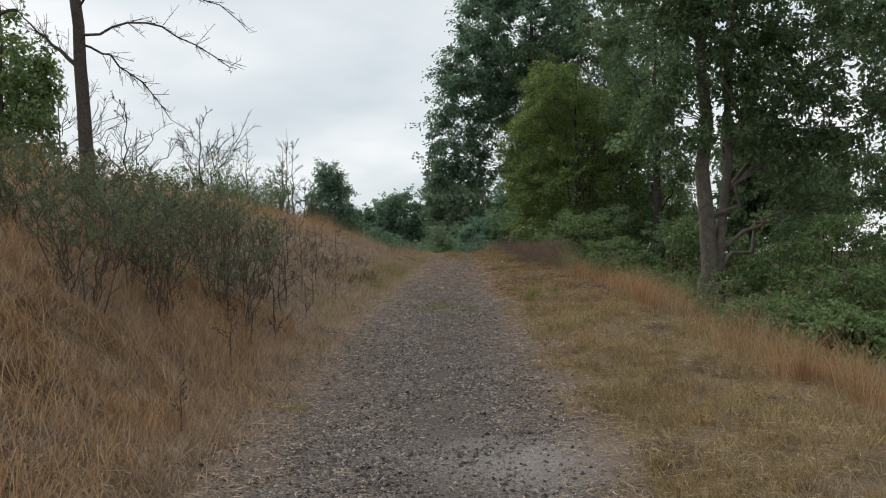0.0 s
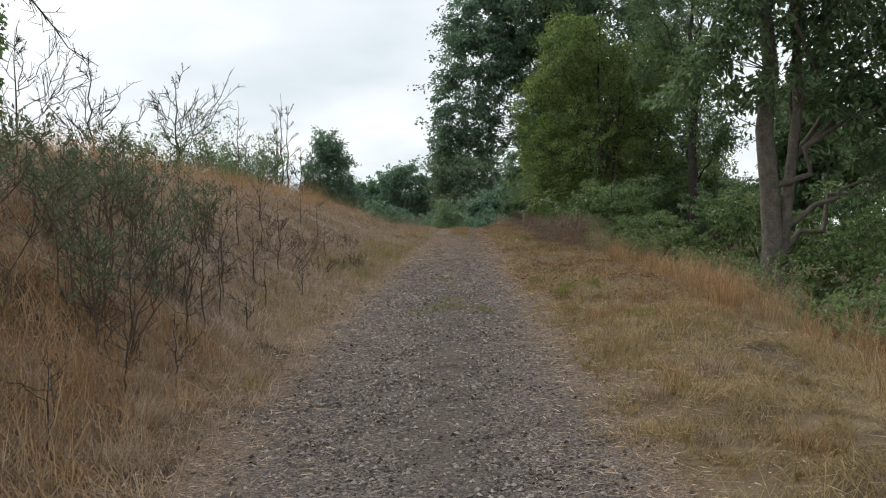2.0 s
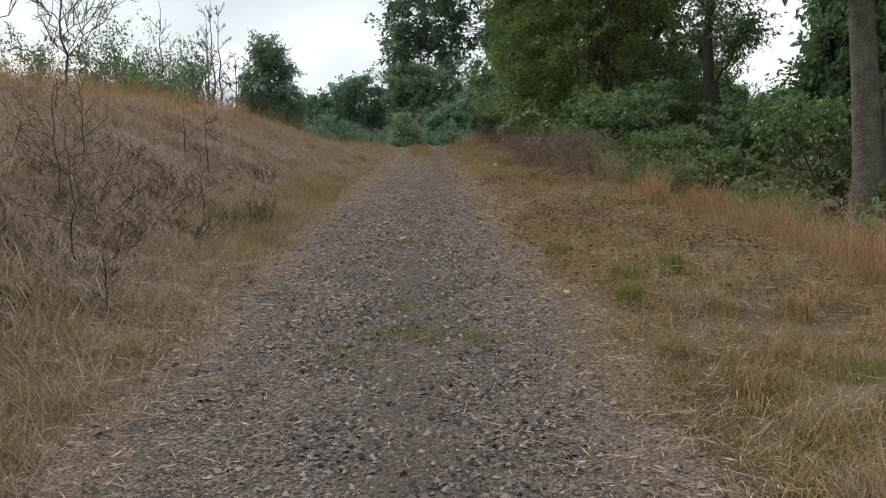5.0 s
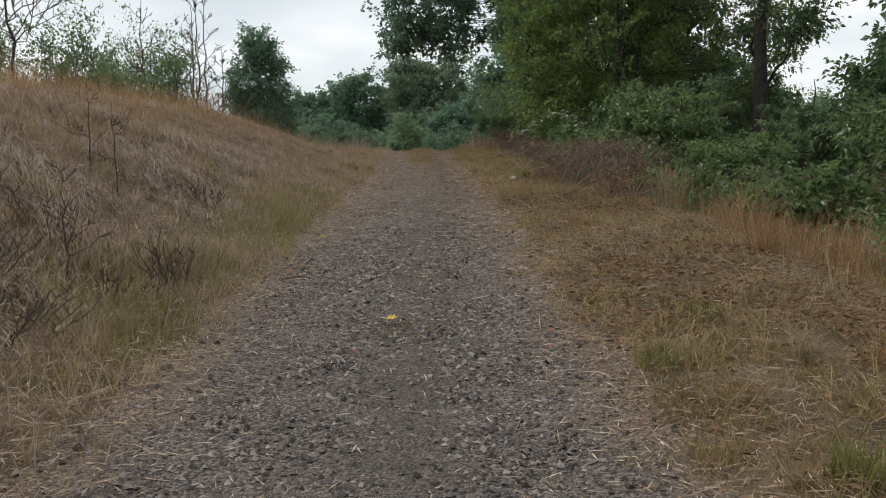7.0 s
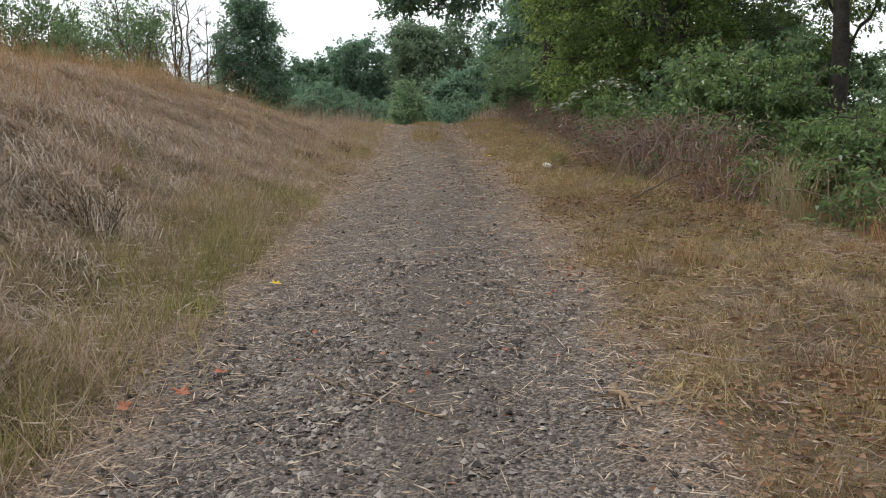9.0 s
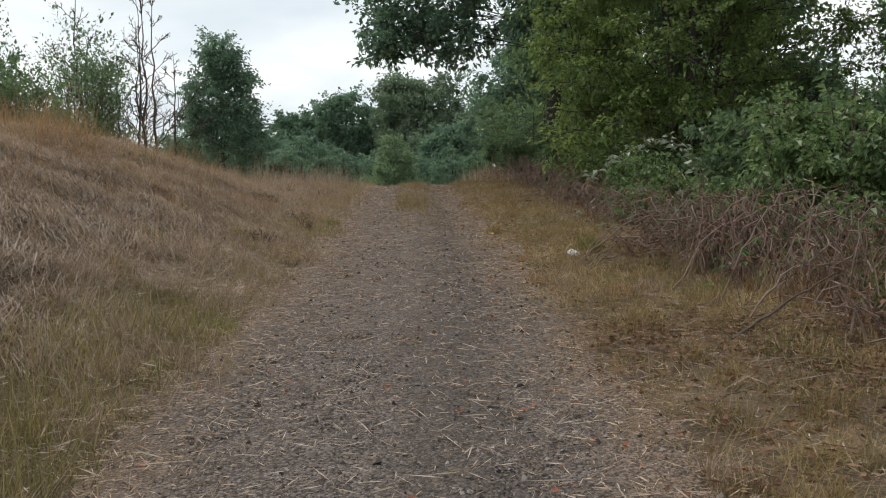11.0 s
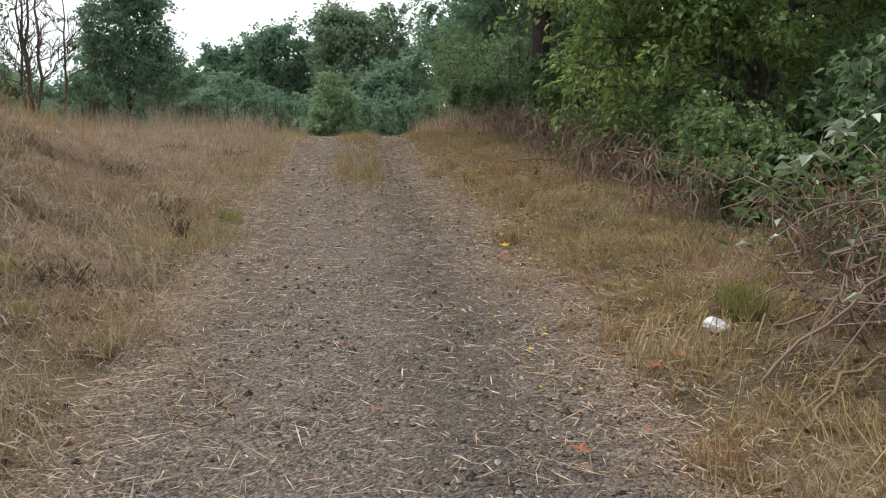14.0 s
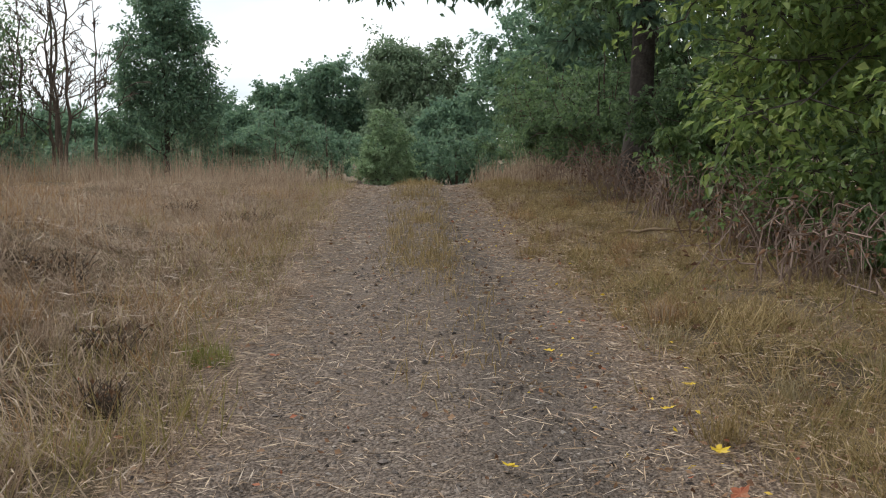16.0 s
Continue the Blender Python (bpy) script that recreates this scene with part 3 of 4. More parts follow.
litter("straw_litter", 140000, (-2.1, 2.3, 2, 50), 0.03, 0.14, M_straw, "broken pale straw scattered on the track", straw_where, 0.03, 0.0056)
litter("straw_litter", 9000, (-1.9, 2.2, 3, 48), 0.10, 0.30, M_straw, "long dry stalks lying along the edges of the track", lambda x, y: np.exp(-((np.abs(path_u(x, y)) - 1.05) / 0.35) ** 2) + 0.12, 0.04, 0.0045)
litter("straw_litter", 9000, (-1.6, 2.2, 19, 49), 0.10, 0.28, M_thatch, "long bleached stalks and thin twigs lying across the track", lambda x, y: sstep(1.45, 1.1, np.abs(path_u(x, y))) * (0.4 + 0.6 * sstep(20, 28, y)), 0.042, 0.005)
litter("leaf_scraps", 700, (-1.2, 2.2, 32, 45), 0.02, 0.045, M_leaf_yellow, "small yellow leaf scraps along the rut", lambda x, y: np.exp(-((path_u(x, y) - 0.95) / 0.35) ** 2), 0.045, 0.02)
litter("leaf_scraps", 1100, (-1.4, 2.6, 20, 45), 0.02, 0.05, M_leaf_red, "small russet leaf scraps on the track", lambda x, y: 0.25 + 0.75 * np.exp(-((path_u(x, y) - 0.95) / 0.35) ** 2), 0.045, 0.024)
litter("thatch", 90000, (-6.5, -0.8, 2, 46), 0.06, 0.26, M_thatch, "pale dead stalks lying matted on the bank", lambda x, y: sstep(1.0, 1.5, -path_u(x, y)) * (0.3 + 0.7 * sstep(8, 18, y)) * (0.25 + 0.75 * sstep(-0.2, 0.6, wave(x, y, 1.1, 7.0))), 0.08, 0.0055)
litter("thatch", 60000, (1.0, 4.0, 2, 46), 0.06, 0.24, M_straw, "pale dead stalks lying in the verge", lambda x, y: sstep(1.0, 1.4, path_u(x, y)) * (0.3 + 0.7 * sstep(-0.2, 0.6, wave(x, y, 1.3, 9.0))), 0.05, 0.0034)
litter("leaf_litter", 14000, (-1.6, 3.2, 24, 48), 0.02, 0.05, M_leaf_dead, "small brown fallen leaves strewn over track and verge", lambda x, y: np.clip(0.15 + 0.85 * sstep(0.0, 1.3, path_u(x, y)), 0, 1) * sstep(24, 34, y), 0.04, 0.026)
litter("leaf_litter", 19000, (0.9, 3.6, 16.5, 29), 0.03, 0.08, M_leaf_dead, "brown plant litter lying on the verge", lambda x, y: sstep(1.0, 1.5, path_u(x, y)) * (0.25 + 0.75 * sstep(-0.3, 0.6, wave(x, y, 1.0, 2.5))), 0.06, 0.022)
litter("dead_stalks", 6000, (1.0, 4.0, 16.5, 30), 0.08, 0.35, M_cane, "dark broken stalks lying on the verge", lambda x, y: sstep(1.05, 1.5, path_u(x, y)) * (0.3 + 0.7 * sstep(-0.3, 0.6, wave(x, y, 1.2, 5.5))), 0.06, 0.006)


def matted(name, heaps, per, region, mat, label, where, width=0.0032):
    """Heaps of long dead stalks combed down flat, each heap one way, arching a hand's breadth off the ground."""
    cx, cy = scatter(heaps, *region)
    keep = rng.uniform(0, 1, heaps) < where(cx, cy)
    cx, cy = cx[keep], cy[keep]
    m = len(cx)
    way, rad, arch = rng.uniform(0, 6.28, m), rng.uniform(0.08, 0.24, m), rng.uniform(0.03, 0.13, m)
    k = np.repeat(np.arange(m), per)
    n = len(k)
    x, y = cx[k] + rng.normal(size=n) * rad[k], cy[k] + rng.normal(size=n) * rad[k]
    a = way[k] + rng.normal(0, 0.45, n)
    d = np.stack([np.cos(a), np.sin(a)], 1)
    ln = rng.uniform(0.12, 0.42, n)
    w = np.stack([-d[:, 1], d[:, 0], np.zeros(n)], 1) * (width * rng.uniform(0.7, 1.3, n))[:, None]
    p0 = on_ground(x, y, 0.01)
    p1 = on_ground(x + d[:, 0] * ln * 0.5, y + d[:, 1] * ln * 0.5, 0.0)
    p1[:, 2] += arch[k] * rng.uniform(0.5, 1.3, n)
    p2 = on_ground(x + d[:, 0] * ln, y + d[:, 1] * ln, 0.0)
    p2[:, 2] += rng.uniform(0.01, 0.07, n)
    v = np.stack([p0 - w, p0 + w, p1 + w, p1 - w, p2], 1)
    g = Geo().add(v, np.arange(n)[:, None, None] * 5 + np.array([(0, 1, 2), (0, 2, 3), (3, 2, 4)])[None])
    return tagged(part(name, g, mat), label, "grass", kind="stuff")


def bank_only(x, y):
    return sstep(1.25, 1.8, -path_u(x, y))


matted("matted_grass", 900, 60, (-5.5, -1.2, 12, 34), M_thatch, "bleached dead grass matted in swirling heaps on the bank", lambda x, y: sstep(1.7, 2.4, -path_u(x, y)))
matted("matted_grass", 500, 55, (-5.5, -1.2, 30, 47), M_grass_dry, "dry grass matted in low heaps on the field", bank_only)
matted("matted_grass", 300, 55, (-4.2, -1.2, 3, 13), M_grass_rust, "russet grass matted in heaps at the foot of the bank", bank_only)
matted("matted_grass", 340, 55, (1.2, 3.6, 3, 46), M_grass_mix, "yellowing grass matted in low heaps on the verge", lambda x, y: sstep(1.15, 1.5, path_u(x, y)), 0.0022)


# ---- grass ----
def grass(name, n, region, h, w, lean, mat, label, where=None, far=False, clump=0.0, per=28):
    x0, x1, y0, y1 = region
    if clump:
        m = max(1, n // per)
        cx, cy = scatter(m, x0, x1, y0, y1)
        k = rng.integers(0, m, n)
        rad = clump * rng.uniform(0.4, 1.6, m)
        tall = rng.uniform(0.55, 1.25, m)[k]
        x, y = cx[k] + rng.normal(size=n) * rad[k], cy[k] + rng.normal(size=n) * rad[k]
    else:
        x, y = scatter(n, x0, x1, y0, y1)
        tall = np.ones(n)
    if where is not None:
        keep = rng.uniform(0, 1, n) < where(x, y)
        x, y, tall = x[keep], y[keep], tall[keep]
    k = len(x)
    hh = rng.uniform(*h, k) * tall * (1 + 0.25 * np.clip(wave(x, y, 1.3, 5), -1.2, 1.2))
    g = Geo()
    blades(g, on_ground(x, y, -0.015), hh, rng.uniform(0.6, 1.4, k) * w, np.clip(rng.normal(lean, 0.25, k), 0.02, 0.97), far=far)
    return tagged(part(name, g, mat), label, "grass", kind="stuff")


def off_path(x, y, a=0.9, b=1.65):
    return sstep(a, b, np.abs(path_u(x, y)) + 0.16 * wave(x, y, 3.0, 1.0)) ** 1.3


def sward(name, n, side, y0, y1, h, w, lean, mat, label, depth, clump=0.07, per=80):
    """Short matted grass that thins out away from the track."""
    m = n // per
    cy = rng.uniform(y0, y1, m)
    cs = np.where(rng.uniform(size=m) < 0.65, rng.exponential(depth, m), rng.uniform(0, 3.6, m))
    k = rng.integers(0, m, n)
    rad = clump * rng.uniform(0.4, 1.7, m)
    tall = rng.uniform(0.4, 1.5, m)[k]
    y = cy[k] + rng.normal(size=n) * rad[k]
    x = path_mid(y) + side * (path_half(y) * 0.97 + cs[k]) + rng.normal(size=n) * rad[k]
    thin = 1 - 0.4 * sstep(16, 19, y) * sstep(29, 26, y) * sstep(-0.6, 0.5, wave(x, y, 1.0, 2.5))
    keep = (rng.uniform(0, 1, n) < off_path(x, y) * thin) & (np.abs(x) < 9)
    x, y, tall = x[keep], y[keep], tall[keep]
    k = len(x)
    g = Geo()
    blades(g, on_ground(x, y, -0.012), rng.uniform(*h, k) * tall, rng.uniform(0.6, 1.4, k) * w, np.clip(rng.normal(lean, 0.22, k), 0.05, 0.97), far=True)
    return tagged(part(name, g, mat), label, "grass", kind="stuff")


sward("verge_grass", 155000, 1, 1.5, 24, (0.05, 0.17), 0.0075, 0.68, M_grass_mix, "short yellowing dry grass on the verge", 1.5)
sward("verge_grass", 150000, 1, 24, 50, (0.05, 0.17), 0.0078, 0.68, M_grass_mix, "short yellowing dry grass on the verge", 1.4)
sward("bank_grass", 190000, -1, 2, 24, (0.06, 0.26), 0.0075, 0.72, M_grass_dry, "matted dry grass on the bank", 2.0, 0.085)
sward("bank_grass", 190000, -1, 24, 50, (0.06, 0.22), 0.0078, 0.72, M_grass_dry, "matted dry grass on the bank", 2.2, 0.085)
grass("foot_grass", 64000, (-2.8, -0.6, 15, 50), (0.08, 0.30), 0.007, 0.5, M_grass_olive, "yellow-green grass at the foot of the bank",
      lambda x, y: off_path(x, y) * sstep(2.6, 1.2, -path_u(x, y)) * (0.35 + 0.65 * np.sin(y * 0.8 + 1) ** 2), far=True, clump=0.10)
grass("foot_grass", 25000, (-2.5, -1.0, 20, 30), (0.10, 0.32), 0.0065, 0.55, M_grass_moss, "lush olive grass at the foot of the bank",
      lambda x, y: sstep(1.05, 1.4, -path_u(x, y)) * sstep(2.5, 1.5, -path_u(x, y)) * (0.45 + 0.55 * sstep(-0.4, 0.5, wave(x, y, 1.5, 3.3))), far=True, clump=0.11)
grass("verge_tufts", 12000, (1.2, 3.2, 26, 40), (0.08, 0.26), 0.006, 0.55, M_grass_moss, "olive grass tufts on the verge",
      lambda x, y: sstep(1.15, 1.5, path_u(x, y)) * sstep(-0.2, 0.6, wave(x, y, 1.4, 6.1)), far=True, clump=0.09)
grass("field_tufts", 26000, (-6.5, -1.0, 33, 47), (0.10, 0.34), 0.006, 0.55, M_grass_rust, "orange-brown grass tufts scattered over the field",
      lambda x, y: sstep(1.15, 1.5, -path_u(x, y)) * sstep(-0.1, 0.6, wave(x, y, 1.7, 0.9)), far=True, clump=0.10, per=60)
grass("field_grass", 60000, (-28, -7, 8, 60), (0.15, 0.45), 0.014, 0.45, M_grass_dry, "dry grass on the rough field", far=True, clump=0.2)
grass("tall_grass", 58000, (-8, -1.6, 3, 43), (0.22, 0.78), 0.0055, 0.5, M_grass_rust, "tall russet dry grass on top of the bank", far=True, where=
      lambda x, y: 0.12 * sstep(0.5, 1.2, path_mid(y) - path_half(y) - x) + 0.88 * sstep(1.8, 4.4, path_mid(y) - path_half(y) - x), clump=0.16)
grass("tall_grass", 7000, (-4.2, -1.6, 4, 13), (0.2, 0.55), 0.0055, 0.55, M_grass_rust, "tall russet dry grass under the shrubs",
      lambda x, y: sstep(-1.7, -2.3, x), clump=0.16)
grass("tall_grass", 34000, (3.0, 6.2, 3, 30), (0.25, 0.8), 0.005, 0.62, M_grass_rust, "tall russet dry grass along the edge of the verge",
      lambda x, y: sstep(0.2, 0.9, x - 2.9 + 0.4 * np.sin(y * 0.9)) * (0.12 + 0.88 * sstep(-0.1, 0.7, wave(x, y, 0.75, 2.0))), clump=0.10, per=45)
grass("tall_grass", 24000, (-22, -1.2, 49.5, 57), (0.3, 0.95), 0.010, 0.35, M_grass_dry, "band of tall dry grass at the crest", far=True, clump=0.16, per=40)
grass("tall_grass", 5000, (2.4, 5, 48, 57), (0.3, 0.6), 0.01, 0.3, M_grass_dry, "dry grass at the crest", clump=0.2)
grass("track_grass", 24000, (-0.3, 1.2, 35, 60), (0.05, 0.2), 0.0065, 0.45, M_grass_mix, "grass growing between the wheel ruts",
      lambda x, y: np.exp(-((x - path_mid(y) - 0.05) / 0.36) ** 4) * sstep(35.5, 41, y), clump=0.08)

# ---- trees beside the track ----
tree("maple_tree", 7.25, 25.0, 16, 0.25, [(3.8, 0.2, 6.4, 2.5, 2.6, 2.2), (0.6, 0, 11.2, 4.4, 4.2, 3.0), (3.6, -0.3, 3.6, 1.8, 2.0, 1.3), (7, 1.4, 9.6, 3.6, 3.6, 3.4), (-1.5, 0.4, 8.6, 2.1, 1.9, 1.8), (0.6, 0.9, 5.4, 1.1, 1.2, 1.9), (6.0, 1.4, 4.8, 2.0, 2.2, 1.7), (0.2, -0.6, 7.2, 1.4, 1.2, 1.6), (1.4, 0.9, 8.4, 1.8, 1.4, 1.8), (0.0, -0.9, 5.9, 1.5, 0.8, 1.5), (0.5, -0.7, 7.8, 2.0, 1.0, 1.7), (0.2, -0.8, 4.7, 1.1, 0.5, 0.8), (-1.2, -0.5, 5.0, 1.0, 0.8, 1.0), (1.4, -0.6, 4.6, 1.1, 0.8, 1.0), (2.5, -0.4, 5.2, 1.2, 1.0, 1.2)], M_leaf_dark, M_bark,
     "tall dark-leaved tree with a forked grey trunk below the verge", clusters=840, per=74, size=0.158, spread=0.46, stems=2, lean=(-0.2, 0), fork=0.26, twigs=3)
tree("hawthorn_tree", 6.1, 41, 9.4, 0.14, [(-2.1, -0.2, 5.0, 1.3, 1.4, 1.5), (-0.9, 0, 7.6, 1.5, 1.5, 1.4), (-2.4, -0.6, 3.0, 1.0, 1.1, 1.2), (-0.6, -0.3, 3.2, 2.4, 2.4, 2.4), (0.3, 0.3, 6.0, 2.2, 2.2, 1.7), (-1.5, -1.2, 1.6, 1.6, 1.5, 1.3), (2.8, 0, 3.5, 2.4, 2.4, 2.6), (-1.5, 0, 6.3, 1.4, 1.4, 1.3), (2.2, 0.3, 6.4, 2.0, 2.0, 1.7)], M_leaf_olive, M_bark_dark,
     "spreading yellow-green small tree beside the track", clusters=640, per=100, size=0.098, spread=0.42, stems=3, shoots=90, reach=0.6, twigs=3)
tree("oak_tree", 8.9, 37.6, 12, 0.21, [(-0.2, 0, 9, 2.0, 2.2, 3.0), (-0.6, 0, 6.0, 1.6, 2.0, 1.6), (0.4, 0, 4.2, 0.9, 1.2, 0.9)], M_leaf_dark, M_bark_dark,
     "tall dark tree with drooping boughs behind the verge", clusters=165, per=85, size=0.125, spread=0.42)
tree("oak_tree", 4.2, 47.2, 17, 0.22, [(-3.0, 1, 6.0, 2.0, 2.2, 1.7), (-2.2, 1, 9.5, 2.0, 2.2, 1.8), (0.5, 1, 11.5, 3.4, 3.4, 2.6), (0.8, 1, 7.4, 2.8, 3, 2.6), (4, 1, 9.5, 4, 4, 4), (1.5, 1, 14.5, 3, 3, 2), (-3.7, 0.6, 3.6, 1.1, 1.0, 0.5), (-3.9, 0.8, 3.9, 1.1, 1.0, 0.6), (-4.2, 0.8, 4.6, 1.0, 1.0, 0.6), (-2.6, 0.6, 4.3, 1.1, 1.0, 0.7), (-1.8, 0.6, 5.2, 1.0, 1.0, 0.9), (-0.9, 1, 12.0, 2.3, 2.2, 2.0), (-2.4, 0.6, 7.8, 2.2, 2.0, 1.8), (-0.4, -0.9, 3.4, 1.1, 0.7, 1.5), (0.3, -0.9, 5.4, 1.2, 0.8, 1.6)], M_leaf_blue_haze, M_bark_dark,
     "large dark oak overhanging the track", clusters=900, per=104, size=0.165, spread=0.5, lean=(0.8, 0), twigs=3)
tree("oak_tree", 5.5, 46.2, 13, 0.17, [(1.0, 0, 8, 3.2, 3.0, 3.4), (1.2, 0.8, 4, 2.2, 2.2, 2.0)], M_leaf_dark, M_bark_dark,
     "dark broadleaf tree leaning behind the thicket", clusters=230, per=70, size=0.15, spread=0.55, lean=(1.2, 0), twigs=3)


def bush(name, x, y, tall, w, mat, label, size=0.11, clusters=70, per=60, group="", category="bush", shoots=8, reach=1.0):
    lobes = [(0, 0, tall * 0.4, w * 0.75, w * 0.75, tall * 0.36)]
    for k in range(7):
        a, r = 0.9 * k + rng.uniform(0, 0.6), w * rng.uniform(0.35, 0.75)
        lobes.append((r * math.cos(a), r * math.sin(a), tall * rng.uniform(0.18, 0.8), w * rng.uniform(0.28, 0.5), w * rng.uniform(0.28, 0.5), tall * rng.uniform(0.12, 0.24)))
    return tree(name, x, y, tall, 0.03 + 0.008 * tall, lobes, mat, M_twig, label, category, clusters=clusters, per=per, size=size, spread=0.12 * w + 0.10, stems=4, twigs=2, group=group, first=0.1, shoots=shoots, reach=reach, stem_name="stem", fork=1.2)


bush("elder_bush", 4.9, 31.9, 2.4, 1.15, M_leaf_mid, "leafy green bush at the edge of the verge", 0.078, 150, 95, shoots=60, reach=1.8)
# dark leaf colour stands in for shade under the hawthorn
bush("elder_bush", 5.6, 35.2, 2.7, 1.3, M_leaf_dark, "leafy green bush at the edge of the verge", 0.11, 120, 70)
VERGE_BUSHES = ((5.3, 29.4, 1.5, 1.0), (4.2, 36.8, 1.3, 0.8), (4.6, 38.9, 1.5, 0.9), (4.3, 43.2, 1.9, 0.9), (4.5, 45.2, 2.0, 1.0), (4.1, 49.5, 2.4, 1.2), (4.9, 52.5, 3.4, 1.5), (4.8, 57, 3.6, 1.5), (5.2, 62, 4.5, 1.8), (6, 69, 5, 2.2), (7, 77, 6, 2.6))
for x, y, h, w in VERGE_BUSHES:
    bush("thicket_bush", x, y, h, w, M_leaf_dark if y > 44 else M_leaf_mid, "dense leafy bush in the roadside thicket", 0.045 + 0.0008 * y, 80, 85, "thicket bushes")
WOOD_BUSHES = ((6.0, 27.8, 1.3, 1.0), (6.6, 18.6, 1.0, 1.0), (8.8, 20, 1.7, 1.4), (9, 24.5, 2.2, 1.6), (8.8, 29, 2.8, 1.7), (8.4, 33.4, 3.0, 1.7), (7.0, 38.4, 2.6, 1.5), (9.6, 41, 2.6, 1.6), (9.0, 43.4, 3.4, 1.6), (8, 45.5, 3.8, 2), (7.6, 51, 4.4, 2.2), (11.5, 35, 3.2, 2), (12.5, 30, 3.0, 2), (12, 24, 2.6, 1.8), (6.9, 15.6, 1.0, 0.9), (15.5, 36, 4, 2.4), (12, 50, 5, 2.6), (10, 58, 5, 2.6))
for x, y, h, w in WOOD_BUSHES:
    bush("wood_bush", x, y, h, w, M_leaf_mid if y < 31 else M_leaf_dark, "dense green bush growing in the hollow below the verge", 0.09 + 0.0013 * y, 85, 46, "bushes in the hollow", shoots=8)

# far trees round the clearing; most have haze put into their leaf colour
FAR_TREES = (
    (-8.2, 66.2, 7.7, 2.1, M_leaf_blue_haze, "lone rounded dark tree in the field"),
    (2.4, 112, 13.6, 5.0, M_leaf_far_haze, "broad green tree closing the view"),
    (-4.8, 118, 12.8, 4.2, M_leaf_blue_haze, "broad tree in the far treeline, hazed blue-green"),
    (-10.0, 121, 10.2, 3.6, M_leaf_blue_haze, "broad tree in the far treeline, hazed blue-green"),
    (-14.5, 112, 8.4, 4.2, M_leaf_blue_haze, "broad tree in the far treeline, hazed blue-green"),
    (-21, 112, 7.5, 4.4, M_leaf_blue_haze, "broad tree in the far treeline, hazed blue-green"),
    (-28, 110, 7.2, 4.6, M_leaf_blue_haze, "broad tree in the far treeline, hazed blue-green"),
    (4.4, 98, 7, 3.0, M_leaf_blue_haze, "broad green tree closing the view"),
    (0.4, 104, 6.5, 3.0, M_leaf_far_haze, "broad green tree closing the view"),
    (8.5, 86, 12, 4.0, M_leaf_blue_haze, "broad green tree beside the far track"),
    (8.5, 70, 12, 3.6, M_leaf_blue_haze, "dark tree beside the far track"),
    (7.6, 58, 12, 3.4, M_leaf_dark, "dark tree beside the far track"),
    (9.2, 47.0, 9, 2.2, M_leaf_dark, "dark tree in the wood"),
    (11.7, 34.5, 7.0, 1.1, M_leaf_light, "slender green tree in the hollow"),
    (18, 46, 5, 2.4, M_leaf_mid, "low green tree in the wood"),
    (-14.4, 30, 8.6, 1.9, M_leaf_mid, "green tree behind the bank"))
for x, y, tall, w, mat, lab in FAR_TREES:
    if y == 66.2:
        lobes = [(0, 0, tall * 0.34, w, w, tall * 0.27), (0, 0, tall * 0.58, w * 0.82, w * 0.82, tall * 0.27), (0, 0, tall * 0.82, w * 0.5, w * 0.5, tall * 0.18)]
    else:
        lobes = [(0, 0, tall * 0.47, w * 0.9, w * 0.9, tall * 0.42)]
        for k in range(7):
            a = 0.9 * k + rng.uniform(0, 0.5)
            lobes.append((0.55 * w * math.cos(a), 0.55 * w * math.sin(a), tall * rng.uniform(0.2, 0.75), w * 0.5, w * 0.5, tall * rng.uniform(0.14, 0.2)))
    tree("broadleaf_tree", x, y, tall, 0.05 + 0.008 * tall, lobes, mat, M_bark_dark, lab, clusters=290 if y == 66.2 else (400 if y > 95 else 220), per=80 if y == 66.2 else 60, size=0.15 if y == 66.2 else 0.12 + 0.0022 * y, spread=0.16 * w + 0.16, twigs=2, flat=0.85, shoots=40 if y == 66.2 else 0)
tree("young_tree", -0.3, 76, 3.8, 0.06, [(0, 0, 0.9, 1.6, 1.5, 0.8), (0.1, 0, 2.0, 1.1, 1.0, 0.9), (0, 0, 3.0, 0.55, 0.55, 0.7)], M_leaf_light, M_bark_dark,
     "light green bushy young tree beyond the crest", clusters=150, per=70, size=0.14, spread=0.3, twigs=3, shoots=30)
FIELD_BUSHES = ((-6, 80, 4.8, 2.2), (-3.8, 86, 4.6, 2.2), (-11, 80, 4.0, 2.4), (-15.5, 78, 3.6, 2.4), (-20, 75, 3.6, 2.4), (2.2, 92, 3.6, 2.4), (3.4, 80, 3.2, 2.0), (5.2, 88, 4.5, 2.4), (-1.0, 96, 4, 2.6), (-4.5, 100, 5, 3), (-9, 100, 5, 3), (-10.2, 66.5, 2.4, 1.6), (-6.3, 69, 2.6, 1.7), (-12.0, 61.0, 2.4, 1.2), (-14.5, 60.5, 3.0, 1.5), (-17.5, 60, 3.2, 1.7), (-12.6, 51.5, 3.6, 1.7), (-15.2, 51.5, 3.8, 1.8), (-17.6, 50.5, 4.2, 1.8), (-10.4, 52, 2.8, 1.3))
# these bushes take the haze-tinted leaf colour as well
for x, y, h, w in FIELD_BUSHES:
    bush("field_bush", x, y, h, w, M_leaf_blue_haze, "green bush at the far side of the field", 0.09 + 0.0013 * y, 60, 55, "bushes across the field", shoots=0)


